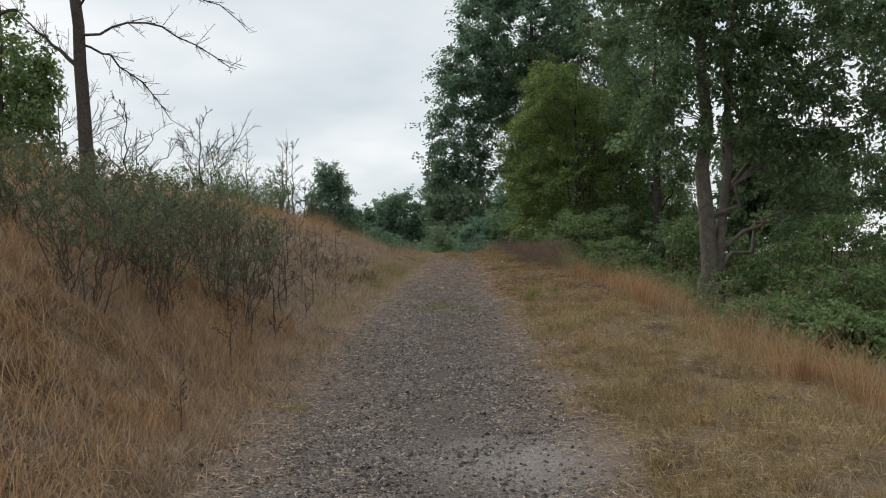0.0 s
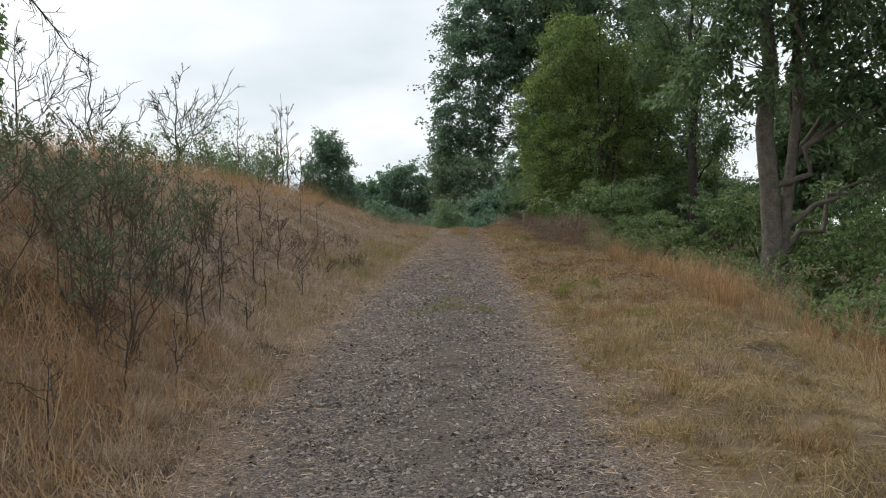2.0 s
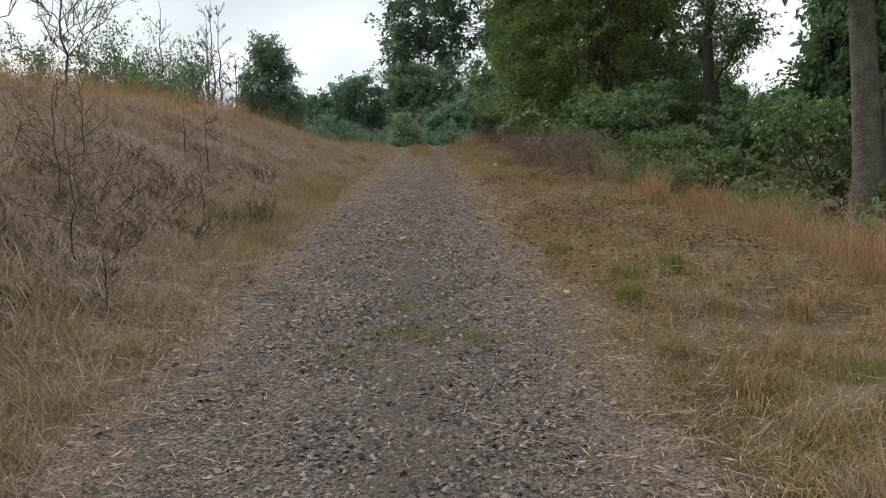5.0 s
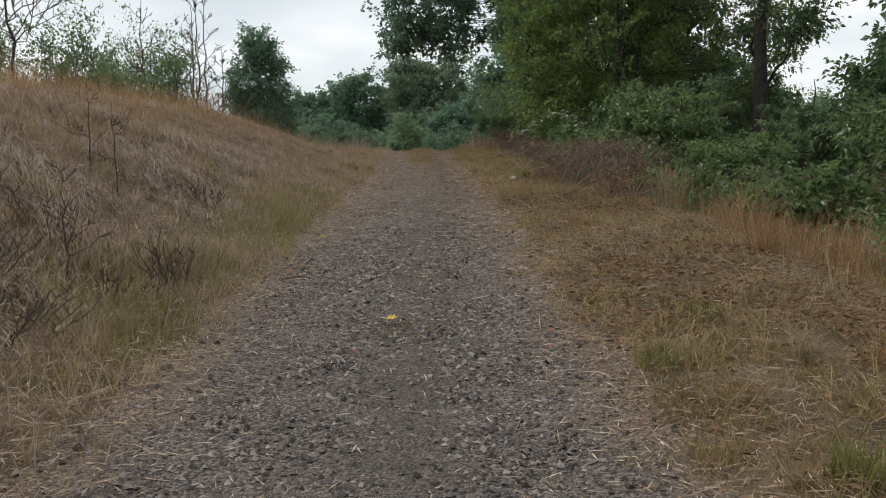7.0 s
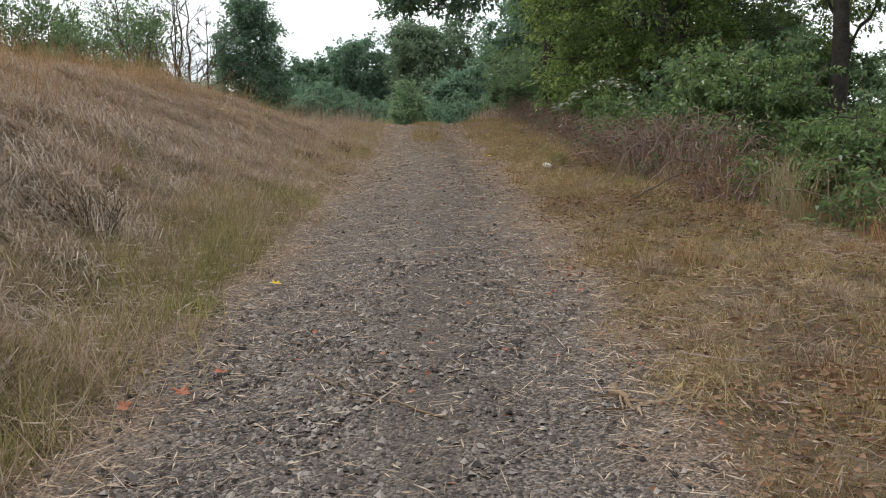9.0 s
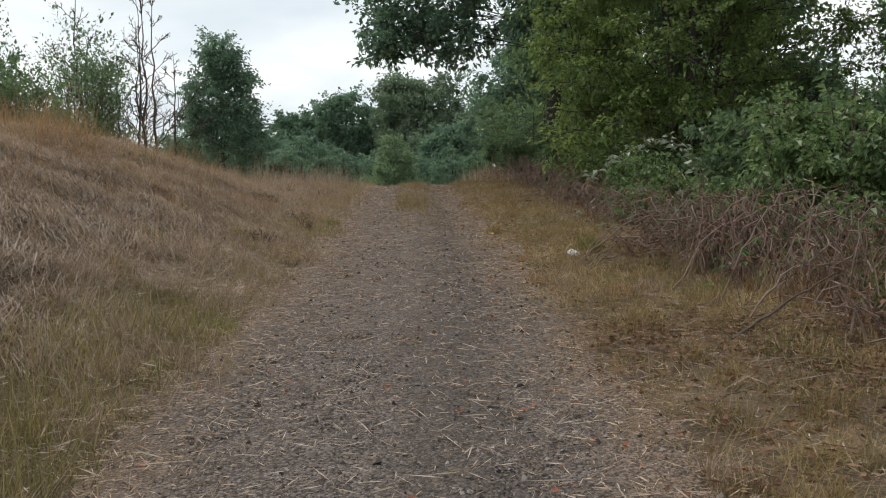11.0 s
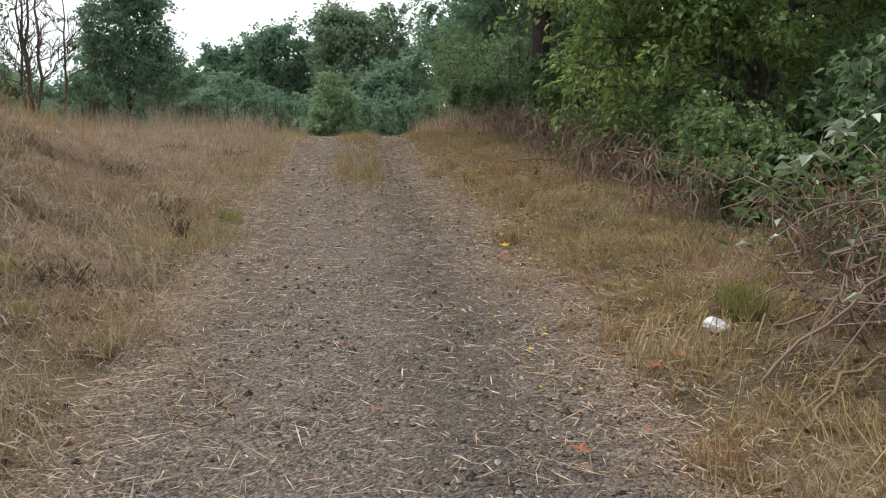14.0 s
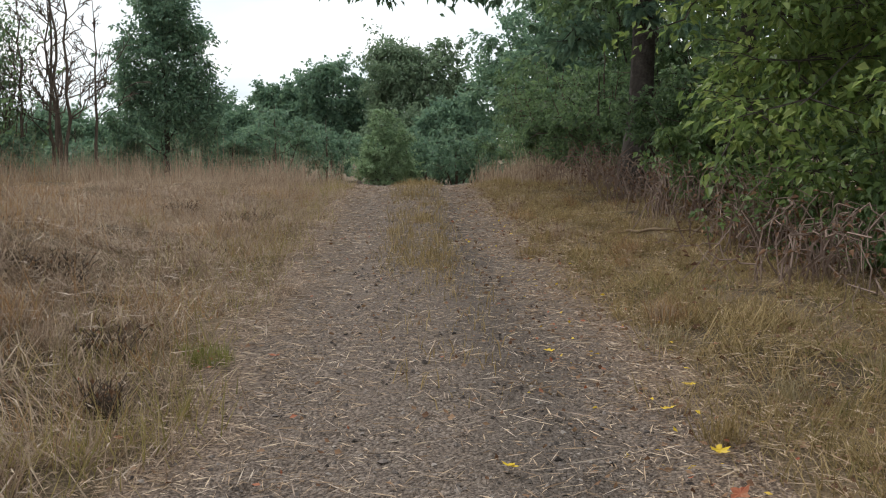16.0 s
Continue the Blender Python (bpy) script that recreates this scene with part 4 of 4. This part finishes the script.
# ---- bare trees ----
def dead_tree():
    ob = thing("dead_tree", -5.9, 15.3, "dead leafless tree on the bank with long drooping boughs", "bare tree")
    wood, tw = Geo(), Geo()
    limb(wood, (0, 0, -0.1), (-0.45, 0, 7.5), 0.125, 0.045, 0, 12, 9, 0.008)

    def bough(a, b, r, sag):
        p = limb(tw, a, b, r * 0.75, 0.007, sag, 10, 5, 0.03)
        m = 30
        j = rng.integers(2, 10, m)
        d = unit((np.array(b) - np.array(a))[None] / np.linalg.norm(np.array(b) - np.array(a)) + rand_dirs(m) * 0.9)
        ln = rng.uniform(0.10, 0.5, (m, 1))
        e = p[j] + d * ln
        sticks(tw, p[j], e, 0.006, 0.004)
        jj = np.repeat(np.arange(m), 2)
        st = p[j][jj] + (e - p[j])[jj] * rng.uniform(0.4, 1.0, (2 * m, 1))
        sticks(tw, st, st + (unit(rand_dirs(2 * m) + np.array([0, 0, 0.5]))) * 0.14, 0.004, 0.002)

    for a, b, r, sag in (((-0.1, 0, 2.5), (2.45, -0.3, 1.85), 0.035, 0.16), ((-0.2, 0, 3.3), (2.5, 0.2, 2.75), 0.035, 0.14), ((-0.1, 0, 2.35), (1.3, 0.3, 1.1), 0.03, 0.12),
                         ((-0.1, 0, 1.9), (-1.15, 0, 2.95), 0.06, 0.0), ((-1.15, 0, 2.95), (-2.6, 0.3, 2.7), 0.04, 0.05), ((-0.25, 0, 4.0), (1.8, 0.6, 4.4), 0.035, 0.1),
                         ((-0.3, 0, 4.5), (-2.0, -0.3, 5.2), 0.035, 0.1), ((-0.3, 0, 5), (1.2, -0.5, 6.4), 0.03, 0.05), ((-0.4, 0, 5.8), (-1.5, 0.6, 7.2), 0.03, 0.05), ((-0.1, 0, 3.0), (1.6, -1.0, 3.9), 0.03, 0.1)):
        bough(a, b, r, sag)
    part("trunk", wood, M_bark_dark, ob, smooth=True)
    tagged(part("twigwork", tw, M_bark_dark, ob), kind="stuff")


dead_tree()
for x, y, h, first in ((-10.6, 40.3, 6.9, 0.45), (-13.0, 37.7, 6.3, 0.3), (-15.9, 38.2, 8.4, 0.4)):
    bare_tree("bare_tree", x, y, h, 0.07, "thin leafless tree with a vase-shaped crown behind the bank", branch=13, sub=6, group="bare trees behind the bank", spread=0.46, rise=0.75, bark=M_bark_dark, start=first)
for x, y, h, n in ((-10.4, 61.5, 9.6, 2), (-11.6, 61.8, 7.8, 1), (-9.3, 61.9, 7.8, 1), (-13.0, 61, 9.0, 1), (-11.0, 62.6, 9.2, 2), (-12.4, 60.3, 7.6, 1)):
    bare_tree("bare_sapling", x, y, h, 0.035 + 0.004 * h, "thin leafless sapling standing in dry grass", stems=n, branch=13, sub=4, group="bare saplings", spread=0.26, rise=0.75, bark=M_twig, start=0.25)
for x, y, h in ((-2.55, 14.7, 0.95), (-2.5, 16.1, 0.9), (-2.45, 17.6, 1.2), (-2.25, 21.0, 0.9), (-2.8, 23.9, 1.05), (-3.25, 24.5, 1.0), (-2.39, 13.3, 1.0), (-2.22, 15.5, 0.8), (-2.6, 11.9, 1.1), (-2.9, 17.0, 1.0), (-2.1, 13.9, 0.6), (-2.7, 15.3, 1.1), (-2.45, 14.2, 0.9), (-3.1, 16.1, 1.1), (-2.15, 11.6, 0.7), (-2.0, 16.9, 0.5), (-2.9, 18.6, 1.2), (-2.35, 12.6, 0.9), (-2.2, 9.4, 0.7), (-3.3, 20.4, 1.1), (-2.0, 6.9, 0.5), (-2.3, 10.9, 0.8)):
    bare_tree("dead_sapling", x, y, h * 1.1, 0.0095, "small dead sapling with bare forked twigs on the bank", branch=7, sub=3, group="dead saplings on the bank", spread=0.45, rise=0.35, bark=M_bark_dark, start=0.3)

# ---- shrubs on the bank ----
for x, y, h, w in ((-3.4, 10.6, 1.35, 0.9), (-4.3, 9.7, 0.85, 0.9), (-2.75, 11.6, 1.25, 0.6), (-5.2, 10.6, 0.6, 0.9), (-4.2, 12.0, 0.95, 0.9), (-3.7, 9.6, 1.1, 0.8), (-3.3, 12.9, 1.3, 0.7), (-4.9, 13.0, 0.7, 0.9), (-3.9, 11.2, 1.05, 0.8), (-3.4, 8.6, 1.0, 0.7), (-5.8, 13.6, 0.6, 0.8), (-3.0, 9.7, 1.2, 0.6), (-3.7, 13.6, 1.0, 0.7)):
    shrub("twiggy_shrub", x, y, h, w, "grey-green twiggy shrub on the dry bank", M_leaf_grey, group="shrubs on the bank", stems=14, per=150, size=0.042, low=0.5, twig=9)
for x, y, h, w in ((-1.75, 21.8, 0.45, 0.28), (-2.6, 21.6, 0.35, 0.35), (-2.3, 25.5, 0.3, 0.3), (-2.2, 19.8, 0.3, 0.5), (-2.75, 20.6, 0.3, 0.5), (-2.05, 21.2, 0.25, 0.45), (-2.9, 19.2, 0.35, 0.5), (-3.3, 21.5, 0.35, 0.5), (-2.5, 18.6, 0.3, 0.45), (-2.54, 43.5, 0.2, 0.3), (-1.6, 42.8, 0.2, 0.35), (-2.1, 38.0, 0.18, 0.25), (-1.4, 36.8, 0.2, 0.2), (-1.65, 40.0, 0.16, 0.3), (-1.6, 33.9, 0.16, 0.25), (-1.2, 36.0, 0.22, 0.1)):
    shrub("dead_shrub", x, y, h, w, "low dark leafless shrub in the grass", M_leaf_dead, group="dead shrubs", stems=22, per=3, size=0.03)
for x, y, h, w in ((-13.2, 50, 5.0, 1.3), (-11.9, 50.4, 5.2, 1.2), (-10.5, 49.5, 4.0, 1.3), (-9.3, 52, 5.0, 0.8), (-14.8, 50, 4.8, 1.4), (-16.5, 49.5, 5.0, 1.4), (-9.6, 47.5, 3.0, 1.1), (-13.4, 62.5, 7.2, 0.9), (-12.4, 62.2, 6.0, 0.9), (-15.0, 60, 5.4, 1.3)):
    shrub("leafy_sapling", x, y, h, w, "leafy green sapling behind the bank", M_leaf_dark, group="saplings behind the bank", stems=14, per=220, size=0.14, upright=1.0, low=0.1, twig=9)


# ---- brambles ----
def bramble(x, y, h, w, canes, label, leaf=None, per=4, size=0.05):
    ob = thing("bramble", x, y, label, "bramble", "brambles along the verge")
    lf = Geo()
    for k in range(canes):
        a = rng.uniform(0, 6.28)
        f0 = np.array([rng.normal() * w * 0.35, rng.normal() * w * 0.35, 0])
        reach = w * rng.uniform(0.4, 1.4)
        top = h * rng.uniform(0.35, 1.1)
        t = np.linspace(0, 1, 9)[:, None]
        d = np.array([np.cos(a), np.sin(a), 0])
        p = f0 + d * reach * t + np.array([0, 0, 1.0]) * (top * np.sin(np.pi * np.clip(t * rng.uniform(0.7, 1.05), 0, 1)) ** 0.8)
        p[1:] += rng.normal(size=(8, 3)) * 0.035
        p[:, 2] = np.maximum(p[:, 2], height(p[:, 0] + x, p[:, 1] + y) - height(x, y) + 0.02)
        red = Geo()
        tube(red, p, np.linspace(0.0058, 0.0024, 9) * rng.uniform(0.6, 1.8), 4)
        part("cane", red, M_cane, ob)
        j = rng.integers(1, 9, per)
        q = p[j] + rng.normal(size=(per, 3)) * 0.04
        sz = size * rng.uniform(0.6, 1.4, per)
        leaves(lf, q, rand_dirs(per, -0.6, 0.4), sz, sz * 0.6, droop=0.3)
    tagged(part("foliage", lf, leaf or M_leaf_dead, ob), kind="stuff")
    return ob


for x, y, h, w, n in ((3.4, 31.5, 0.8, 0.7, 95), (3.2, 32.6, 0.55, 0.7, 65), (3.5, 33.9, 0.7, 0.7, 60), (3.55, 29.4, 0.8, 0.6, 70), (3.6, 30.6, 0.95, 0.65, 95), (3.4, 28.3, 0.45, 0.5, 40), (3.25, 36.3, 0.6, 0.6, 50), (3.35, 38.6, 0.65, 0.6, 55), (3.5, 40.4, 0.7, 0.6, 55), (3.5, 42.4, 0.7, 0.6, 45), (3.5, 44.6, 0.7, 0.7, 45), (3.5, 47.2, 0.8, 0.8, 45), (3.6, 50.2, 0.8, 0.8, 40)):
    bramble(x, y, h, w, n, "tangled brown bramble canes with withered leaves")
for x, y, h, w, n in ((4.3, 30.6, 0.9, 0.8, 50), (4.1, 34.6, 0.9, 0.7, 45), (4.0, 40.2, 1.0, 0.7, 50), (4.6, 27.4, 0.8, 0.8, 45), (3.9, 31.2, 0.7, 0.5, 26), (3.9, 29.0, 0.6, 0.45, 24), (3.8, 33.2, 0.7, 0.5, 26), (5.4, 24.4, 0.8, 0.9, 45), (5.4, 20.6, 0.8, 0.9, 45), (5.7, 17.6, 0.7, 0.9, 45)):
    bramble(x, y, h, w, n, "green leafy bramble arching over dead canes", M_leaf_mid, 26, 0.075)


# ---- single canes, branches and litter ----
def cane(pts, leafn, label):
    ob = thing("bramble_cane", pts[0][0], pts[0][1], label, "bramble")
    o = np.array(ob.location)
    wood, lf = Geo(), Geo()
    p = np.array([(x, y, float(height(x, y)) + h) for x, y, h in pts]) - o
    t = np.linspace(0, len(p) - 1, 24)
    q = np.stack([np.interp(t, range(len(p)), p[:, i]) for i in range(3)], 1)
    q[1:-1] = (q[:-2] + q[1:-1] * 2 + q[2:]) / 4
    tube(wood, q, np.linspace(0.006, 0.003, 24), 5)
    j = rng.integers(7, 24, leafn)
    d = rand_dirs(leafn, -0.35, 0.3) + np.array([-0.3, 0, 0])
    sz = rng.uniform(0.06, 0.115, leafn)
    leaves(lf, q[j] + rng.normal(size=(leafn, 3)) * 0.03, d, sz, sz * 0.62, droop=0.2)
    part("stem", wood, M_cane, ob)
    tagged(part("foliage", lf, M_leaf_pale, ob), kind="stuff")


cane(((3.55, 32.3, 0.0), (3.5, 32.2, 0.5), (3.3, 32.2, 1.15), (3.0, 32.2, 1.32), (2.6, 32.2, 1.2), (2.2, 32.1, 0.95)), 64, "long arching bramble cane with broad pale leaves")
cane(((3.4, 32.0, 0.0), (3.3, 32.1, 0.4), (2.9, 32.3, 0.75), (2.5, 32.4, 0.72), (2.1, 32.4, 0.45)), 4, "bare arching bramble cane")
cane(((3.5, 31.8, 0.0), (3.1, 31.9, 0.6), (2.7, 31.7, 0.62), (2.3, 31.5, 0.5), (1.9, 31.4, 0.1)), 3, "bare arching bramble cane")


def fallen_branch(pts, r, label, name="fallen_branch", mat=None, lift=0.03):
    ob = thing(name, pts[0][0], pts[0][1], label, "branch")
    o = np.array(ob.location)
    p = np.array([(x, y, float(height(x, y)) + h + lift) for x, y, h in pts]) - o
    g = Geo()
    q = np.stack([np.interp(np.linspace(0, len(p) - 1, 12), range(len(p)), p[:, i]) for i in range(3)], 1)
    q[1:-1] += rng.normal(size=(10, 3)) * 0.012
    tube(g, q, np.linspace(r, r * 0.45, 12), 6)
    g2 = Geo()
    j = rng.integers(3, 11, 6)
    sticks(g2, q[j], q[j] + unit(rand_dirs(6, -0.1, 0.5) + unit(q[-1] - q[0])) * rng.uniform(0.08, 0.3, (6, 1)), r * 0.35, r * 0.15)
    part("stem", g, mat or M_twig_pale, ob, smooth=True)
    tagged(part("twigwork", g2, mat or M_twig_pale, ob), kind="stuff")


for stem in (((2.0, 31.9, 0.0), (2.35, 31.9, 0.34), (2.8, 32.0, 0.5), (3.4, 32.1, 0.36)), ((2.9, 31.4, 0.75), (3.1, 31.4, 0.5), (3.3, 31.4, 0.0)), ((2.6, 31.0, 0.55), (3.0, 31.0, 0.62), (3.5, 31.2, 0.35), (3.8, 31.3, 0.0)),
             ((2.55, 30.4, 0.0), (2.9, 30.5, 0.45), (3.3, 30.6, 0.7), (3.8, 30.6, 0.5)), ((2.7, 29.6, 0.0), (2.95, 29.7, 0.5), (3.3, 29.9, 0.85)), ((2.5, 28.6, 0.0), (2.9, 28.8, 0.35), (3.5, 29.0, 0.45))):
    fallen_branch(stem, 0.009, "dead grey-brown cane arching out of the bramble tangle", "dead_cane", M_cane)
fallen_branch(((1.95, 31.4, 0.0), (2.15, 31.6, 0.1), (2.6, 31.8, 0.16), (3.2, 32.0, 0.12)), 0.011, "pale dead branch lying out of the brambles")
fallen_branch(((2.3, 28.2, 0.02), (2.75, 28.5, 0.14), (3.3, 28.9, 0.34)), 0.011, "dark thin dead branch lying on the verge", mat=M_twig)
fallen_branch(((1.76, 32.75, 0.0), (2.3, 33.1, 0.03), (3.1, 33.8, 0.15)), 0.008, "thin dead branch lying on the verge")
fallen_branch(((2.4, 41.3, 0.0), (2.9, 41.0, 0.05), (3.4, 40.9, 0.05)), 0.02, "pale dead branch lying at the edge of the thicket")
fallen_branch(((2.5, 33.4, 0.0), (3.0, 32.8, 0.1), (3.4, 32.5, 0.3)), 0.016, "dark dead branch lying out of the brambles", mat=M_twig)
fallen_branch(((0.98, 22.75, 0.0), (1.02, 22.4, 0.0)), 0.022, "short weathered stick on the edge of the track", "stick")
for x, y, a, ln in ((-0.15, 12.3, 2.2, 0.55), (-0.1, 12.9, 0.5, 0.4), (-0.05, 22.6, 2.5, 0.6), (-0.35, 22.9, 2.4, 0.35), (0.75, 24.9, 1.5, 0.35), (-0.55, 32.5, 1.9, 0.55), (-0.4, 32.2, 1.95, 0.5), (0.3, 28.9, 1.3, 0.3), (-0.2, 29.0, 2.8, 0.35), (-0.45, 31.9, 2.6, 0.4), (0.9, 36.4, 2.2, 0.3)):
    fallen_branch(((x - math.cos(a) * ln / 2, y - math.sin(a) * ln / 2, 0.0), (x, y, 0.012), (x + math.cos(a) * ln / 2, y + math.sin(a) * ln / 2, 0.0)), 0.006, "thin pale dry stem lying on the gravel", "stick")


def leaf_mesh(size, lobes):
    """A curled fallen leaf with a toothed outline."""
    g = Geo()
    n = 20
    a = np.arange(n) * 2 * np.pi / n
    r = size * (0.76 + 0.24 * np.cos(a * lobes)) * (0.85 + 0.3 * rng.uniform(size=n))
    rim = np.stack([r * np.cos(a), r * np.sin(a) * 0.8, 0.35 * size * (r / size) ** 2 * rng.uniform(0.2, 1.0, n)], 1)
    g.add(np.concatenate([[(0, 0, 0)], rim]), [(0, 1 + i, 1 + (i + 1) % n) for i in range(n)])
    return g.mesh("leaf")


def fallen_leaf(x, y, size, mat, label):
    me = leaf_mesh(size, 5 if mat is M_leaf_yellow else 4)
    me.materials.append(mat)
    ob = new("fallen_leaf", me)
    ob.matrix_world = pose(x, y, float(height(x, y)) + 0.06, rng.uniform(-15, 15), rng.uniform(-15, 15), rng.uniform(0, 360))
    return tagged(ob, label, "leaf", "fallen leaves")


for x, y in ((-0.04, 20.77), (-0.9, 25.05), (0.58, 35.25), (1.05, 37.1), (1.47, 35.4), (1.6, 36.2), (1.4, 35.9), (1.19, 17.44)):
    fallen_leaf(x, y, rng.uniform(0.036, 0.05), M_leaf_yellow, "bright yellow fallen maple leaf on the ground")
for x, y in ((-0.89, 23.1), (-1.0, 22.8), (-1.2, 22.6), (1.78, 32.3), (1.62, 32.2), (1.5, 32.4), (-0.55, 37.0), (1.4, 35.0), (0.1, 3.6), (0.9, 3.7), (1.05, 31.4), (1.6, 26.1), (1.47, 34.6), (-0.5, 16.4)):
    fallen_leaf(x, y, rng.uniform(0.038, 0.056), M_leaf_red, "curled russet fallen leaf on the ground")


def plastic_bag(x, y):
    bm = bmesh.new()
    bmesh.ops.create_icosphere(bm, subdivisions=3, radius=0.064)
    for vert in bm.verts:
        k = 1 + 0.5 * noise.noise(vert.co * 14) + 0.35 * noise.noise(vert.co * 38)
        vert.co = Vector((vert.co.x * k * 0.95, vert.co.y * k * 0.7, max(vert.co.z * k * 0.62, -0.035)))
    me = bpy.data.meshes.new("plastic_bag")
    bm.to_mesh(me); bm.free()
    me.materials.append(M_bag)
    ob = new("plastic_bag", me)
    ob.location = (x, y, float(height(x, y)) + 0.042)
    return tagged(ob, "crumpled white plastic bag lying in the grass", "litter")


plastic_bag(2.12, 32.7)


# ---- tufts ----
def tuft(name, x, y, n, h, w, mat, label, lean=0.35, width=0.006, group=""):
    ob = thing(name, x, y, label, "grass", group)
    g = Geo()
    a, r = rng.uniform(0, 6.28, n), np.sqrt(rng.uniform(0, 1, n)) * w
    px, py = np.cos(a) * r, np.sin(a) * r
    pz = height(px + x, py + y) - height(x, y) + 0.02
    blades(g, np.stack([px, py, pz], 1), rng.uniform(0.25, 1.0, n) * h, width, np.clip(rng.normal(lean, 0.2, n), 0.02, 0.95))
    tagged(part("herbage", g, mat, ob), kind="stuff")


for x, y, h, w in ((1.75, 17.9, 0.24, 0.13), (2.1, 17.4, 0.24, 0.15), (1.61, 17.2, 0.22, 0.12), (2.2, 18.2, 0.24, 0.1), (1.45, 19.6, 0.16, 0.14), (2.35, 32.9, 0.28, 0.14), (1.95, 20.4, 0.18, 0.15), (2.3, 15.3, 0.14, 0.2), (-0.1, 16.7, 0.11, 0.22), (0.05, 17.4, 0.10, 0.2), (0.28, 16.6, 0.11, 0.28), (0.02, 20.6, 0.07, 0.2), (-0.9, 36.9, 0.16, 0.14), (-1.3, 24.2, 0.2, 0.2), (-0.3, 16.2, 0.10, 0.25), (0.5, 16.5, 0.09, 0.15), (1.5, 21.2, 0.1, 0.2), (2.3, 30.9, 0.12, 0.3), (2.7, 30.3, 0.14, 0.3), (-1.2, 29.3, 0.14, 0.2)):
    tuft("green_tuft", x, y, 260, h, w, M_grass_green, "fresh green grass tuft among dry grass", group="green tufts")
for x, y, h, w in ((3.75, 27.6, 1.05, 0.22), (4.0, 28.3, 1.1, 0.2), (3.3, 29.9, 0.5, 0.2), (3.1, 31.6, 0.4, 0.2), (3.9, 15.4, 0.8, 0.3), (3.6, 11.4, 0.6, 0.3), (4.4, 9.6, 0.8, 0.3), (4.6, 12.8, 0.8, 0.35), (4.3, 21.0, 0.6, 0.3)):
    tuft("tall_grass_clump", x, y, 100, h, w, M_grass_pale, "tall bleached grass clump with stiff stalks", 0.5, 0.006, "tall grass clumps")
for k in range(30):
    y = rng.uniform(8.5, 28.5)
    x = 3.5 + 1.3 * rng.uniform() + 0.3 * math.sin(y)
    tuft("russet_grass_clump", x, y, 130, rng.uniform(0.4, 1.0), rng.uniform(0.12, 0.3), M_grass_rust, "tall russet dry grass clump at the verge", 0.58, 0.006, "russet grass clumps")
for k in range(120):
    y = rng.uniform(4, 46)
    side = k % 2
    x = rng.uniform(1.4, 2.9) if side else rng.uniform(-4.5, -1.6)
    tuft("dry_tussock", x, y, 150, rng.uniform(0.12, 0.28), rng.uniform(0.08, 0.16), M_grass_dry if k % 3 else M_grass_mix, "dense dry grass tussock", 0.6, 0.0055, "dry tussocks")

for k in range(120):
    y = rng.uniform(5, 46)
    x = rng.uniform(1.35, 3.4) if k % 3 else rng.uniform(-3.6, -1.35)
    look_of = (M_grass_olive, M_grass_rust, M_grass_pale)[k % 3 if k % 2 else (k // 2) % 3]
    tuft("ragged_tussock", x, y, 110, rng.uniform(0.12, 0.3), rng.uniform(0.07, 0.18), look_of, "ragged grass tussock on the dry verge", 0.55, 0.0055, "ragged tussocks")

# ---- more shrubs on the bank and bushes far back in the wood ----
for x, y, h, w in ((-3.35, 14.3, 1.2, 0.55), (-3.9, 15.4, 0.95, 0.6), (-2.85, 13.7, 1.05, 0.4), (-4.6, 15.0, 0.7, 0.7), (-3.2, 16.4, 0.9, 0.45)):
    shrub("twiggy_shrub", x, y, h, w, "grey-green twiggy shrub on the dry bank", M_leaf_grey, group="shrubs on the bank", stems=12, per=100, size=0.04, low=0.5, twig=9)
for x, y, h, w in ((14.5, 55, 3.6, 3.0), (18.5, 56, 3.2, 3.0), (13.4, 50.5, 3.4, 2.4), (11.0, 56.5, 5.4, 2.6), (15.5, 63, 4.5, 3.2)):
    bush("wood_bush", x, y, h, w, M_leaf_light, "pale green bush growing far back in the wood", 0.15, 110, 60, "bushes in the hollow", shoots=8)

# ---- larger stones picked out on the track ----
stone_meshes = []
for k in range(12):
    me = mesh_tris("stone", stone_verts(np.zeros((1, 3)), np.array([1.0]))[0], STONE_FACES)
    me.materials.append(M_stone)
    stone_meshes.append(me)
for k in range(290):
    y = rng.uniform(3.5, 40)
    u = rng.normal(0, 0.6)
    if abs(u) > 1.3:
        continue
    x = float(path_mid(y) + u * path_half(y))
    ob = new("stone", stone_meshes[k % 12])
    ob.parent = path
    s = rng.uniform(0.035, 0.065)
    ob.matrix_world = pose(x, y, float(height(x, y)) + 0.024, rng.uniform(-20, 20), rng.uniform(-20, 20), rng.uniform(0, 360)) @ Matrix.Diagonal((s, s, s * 0.8, 1))
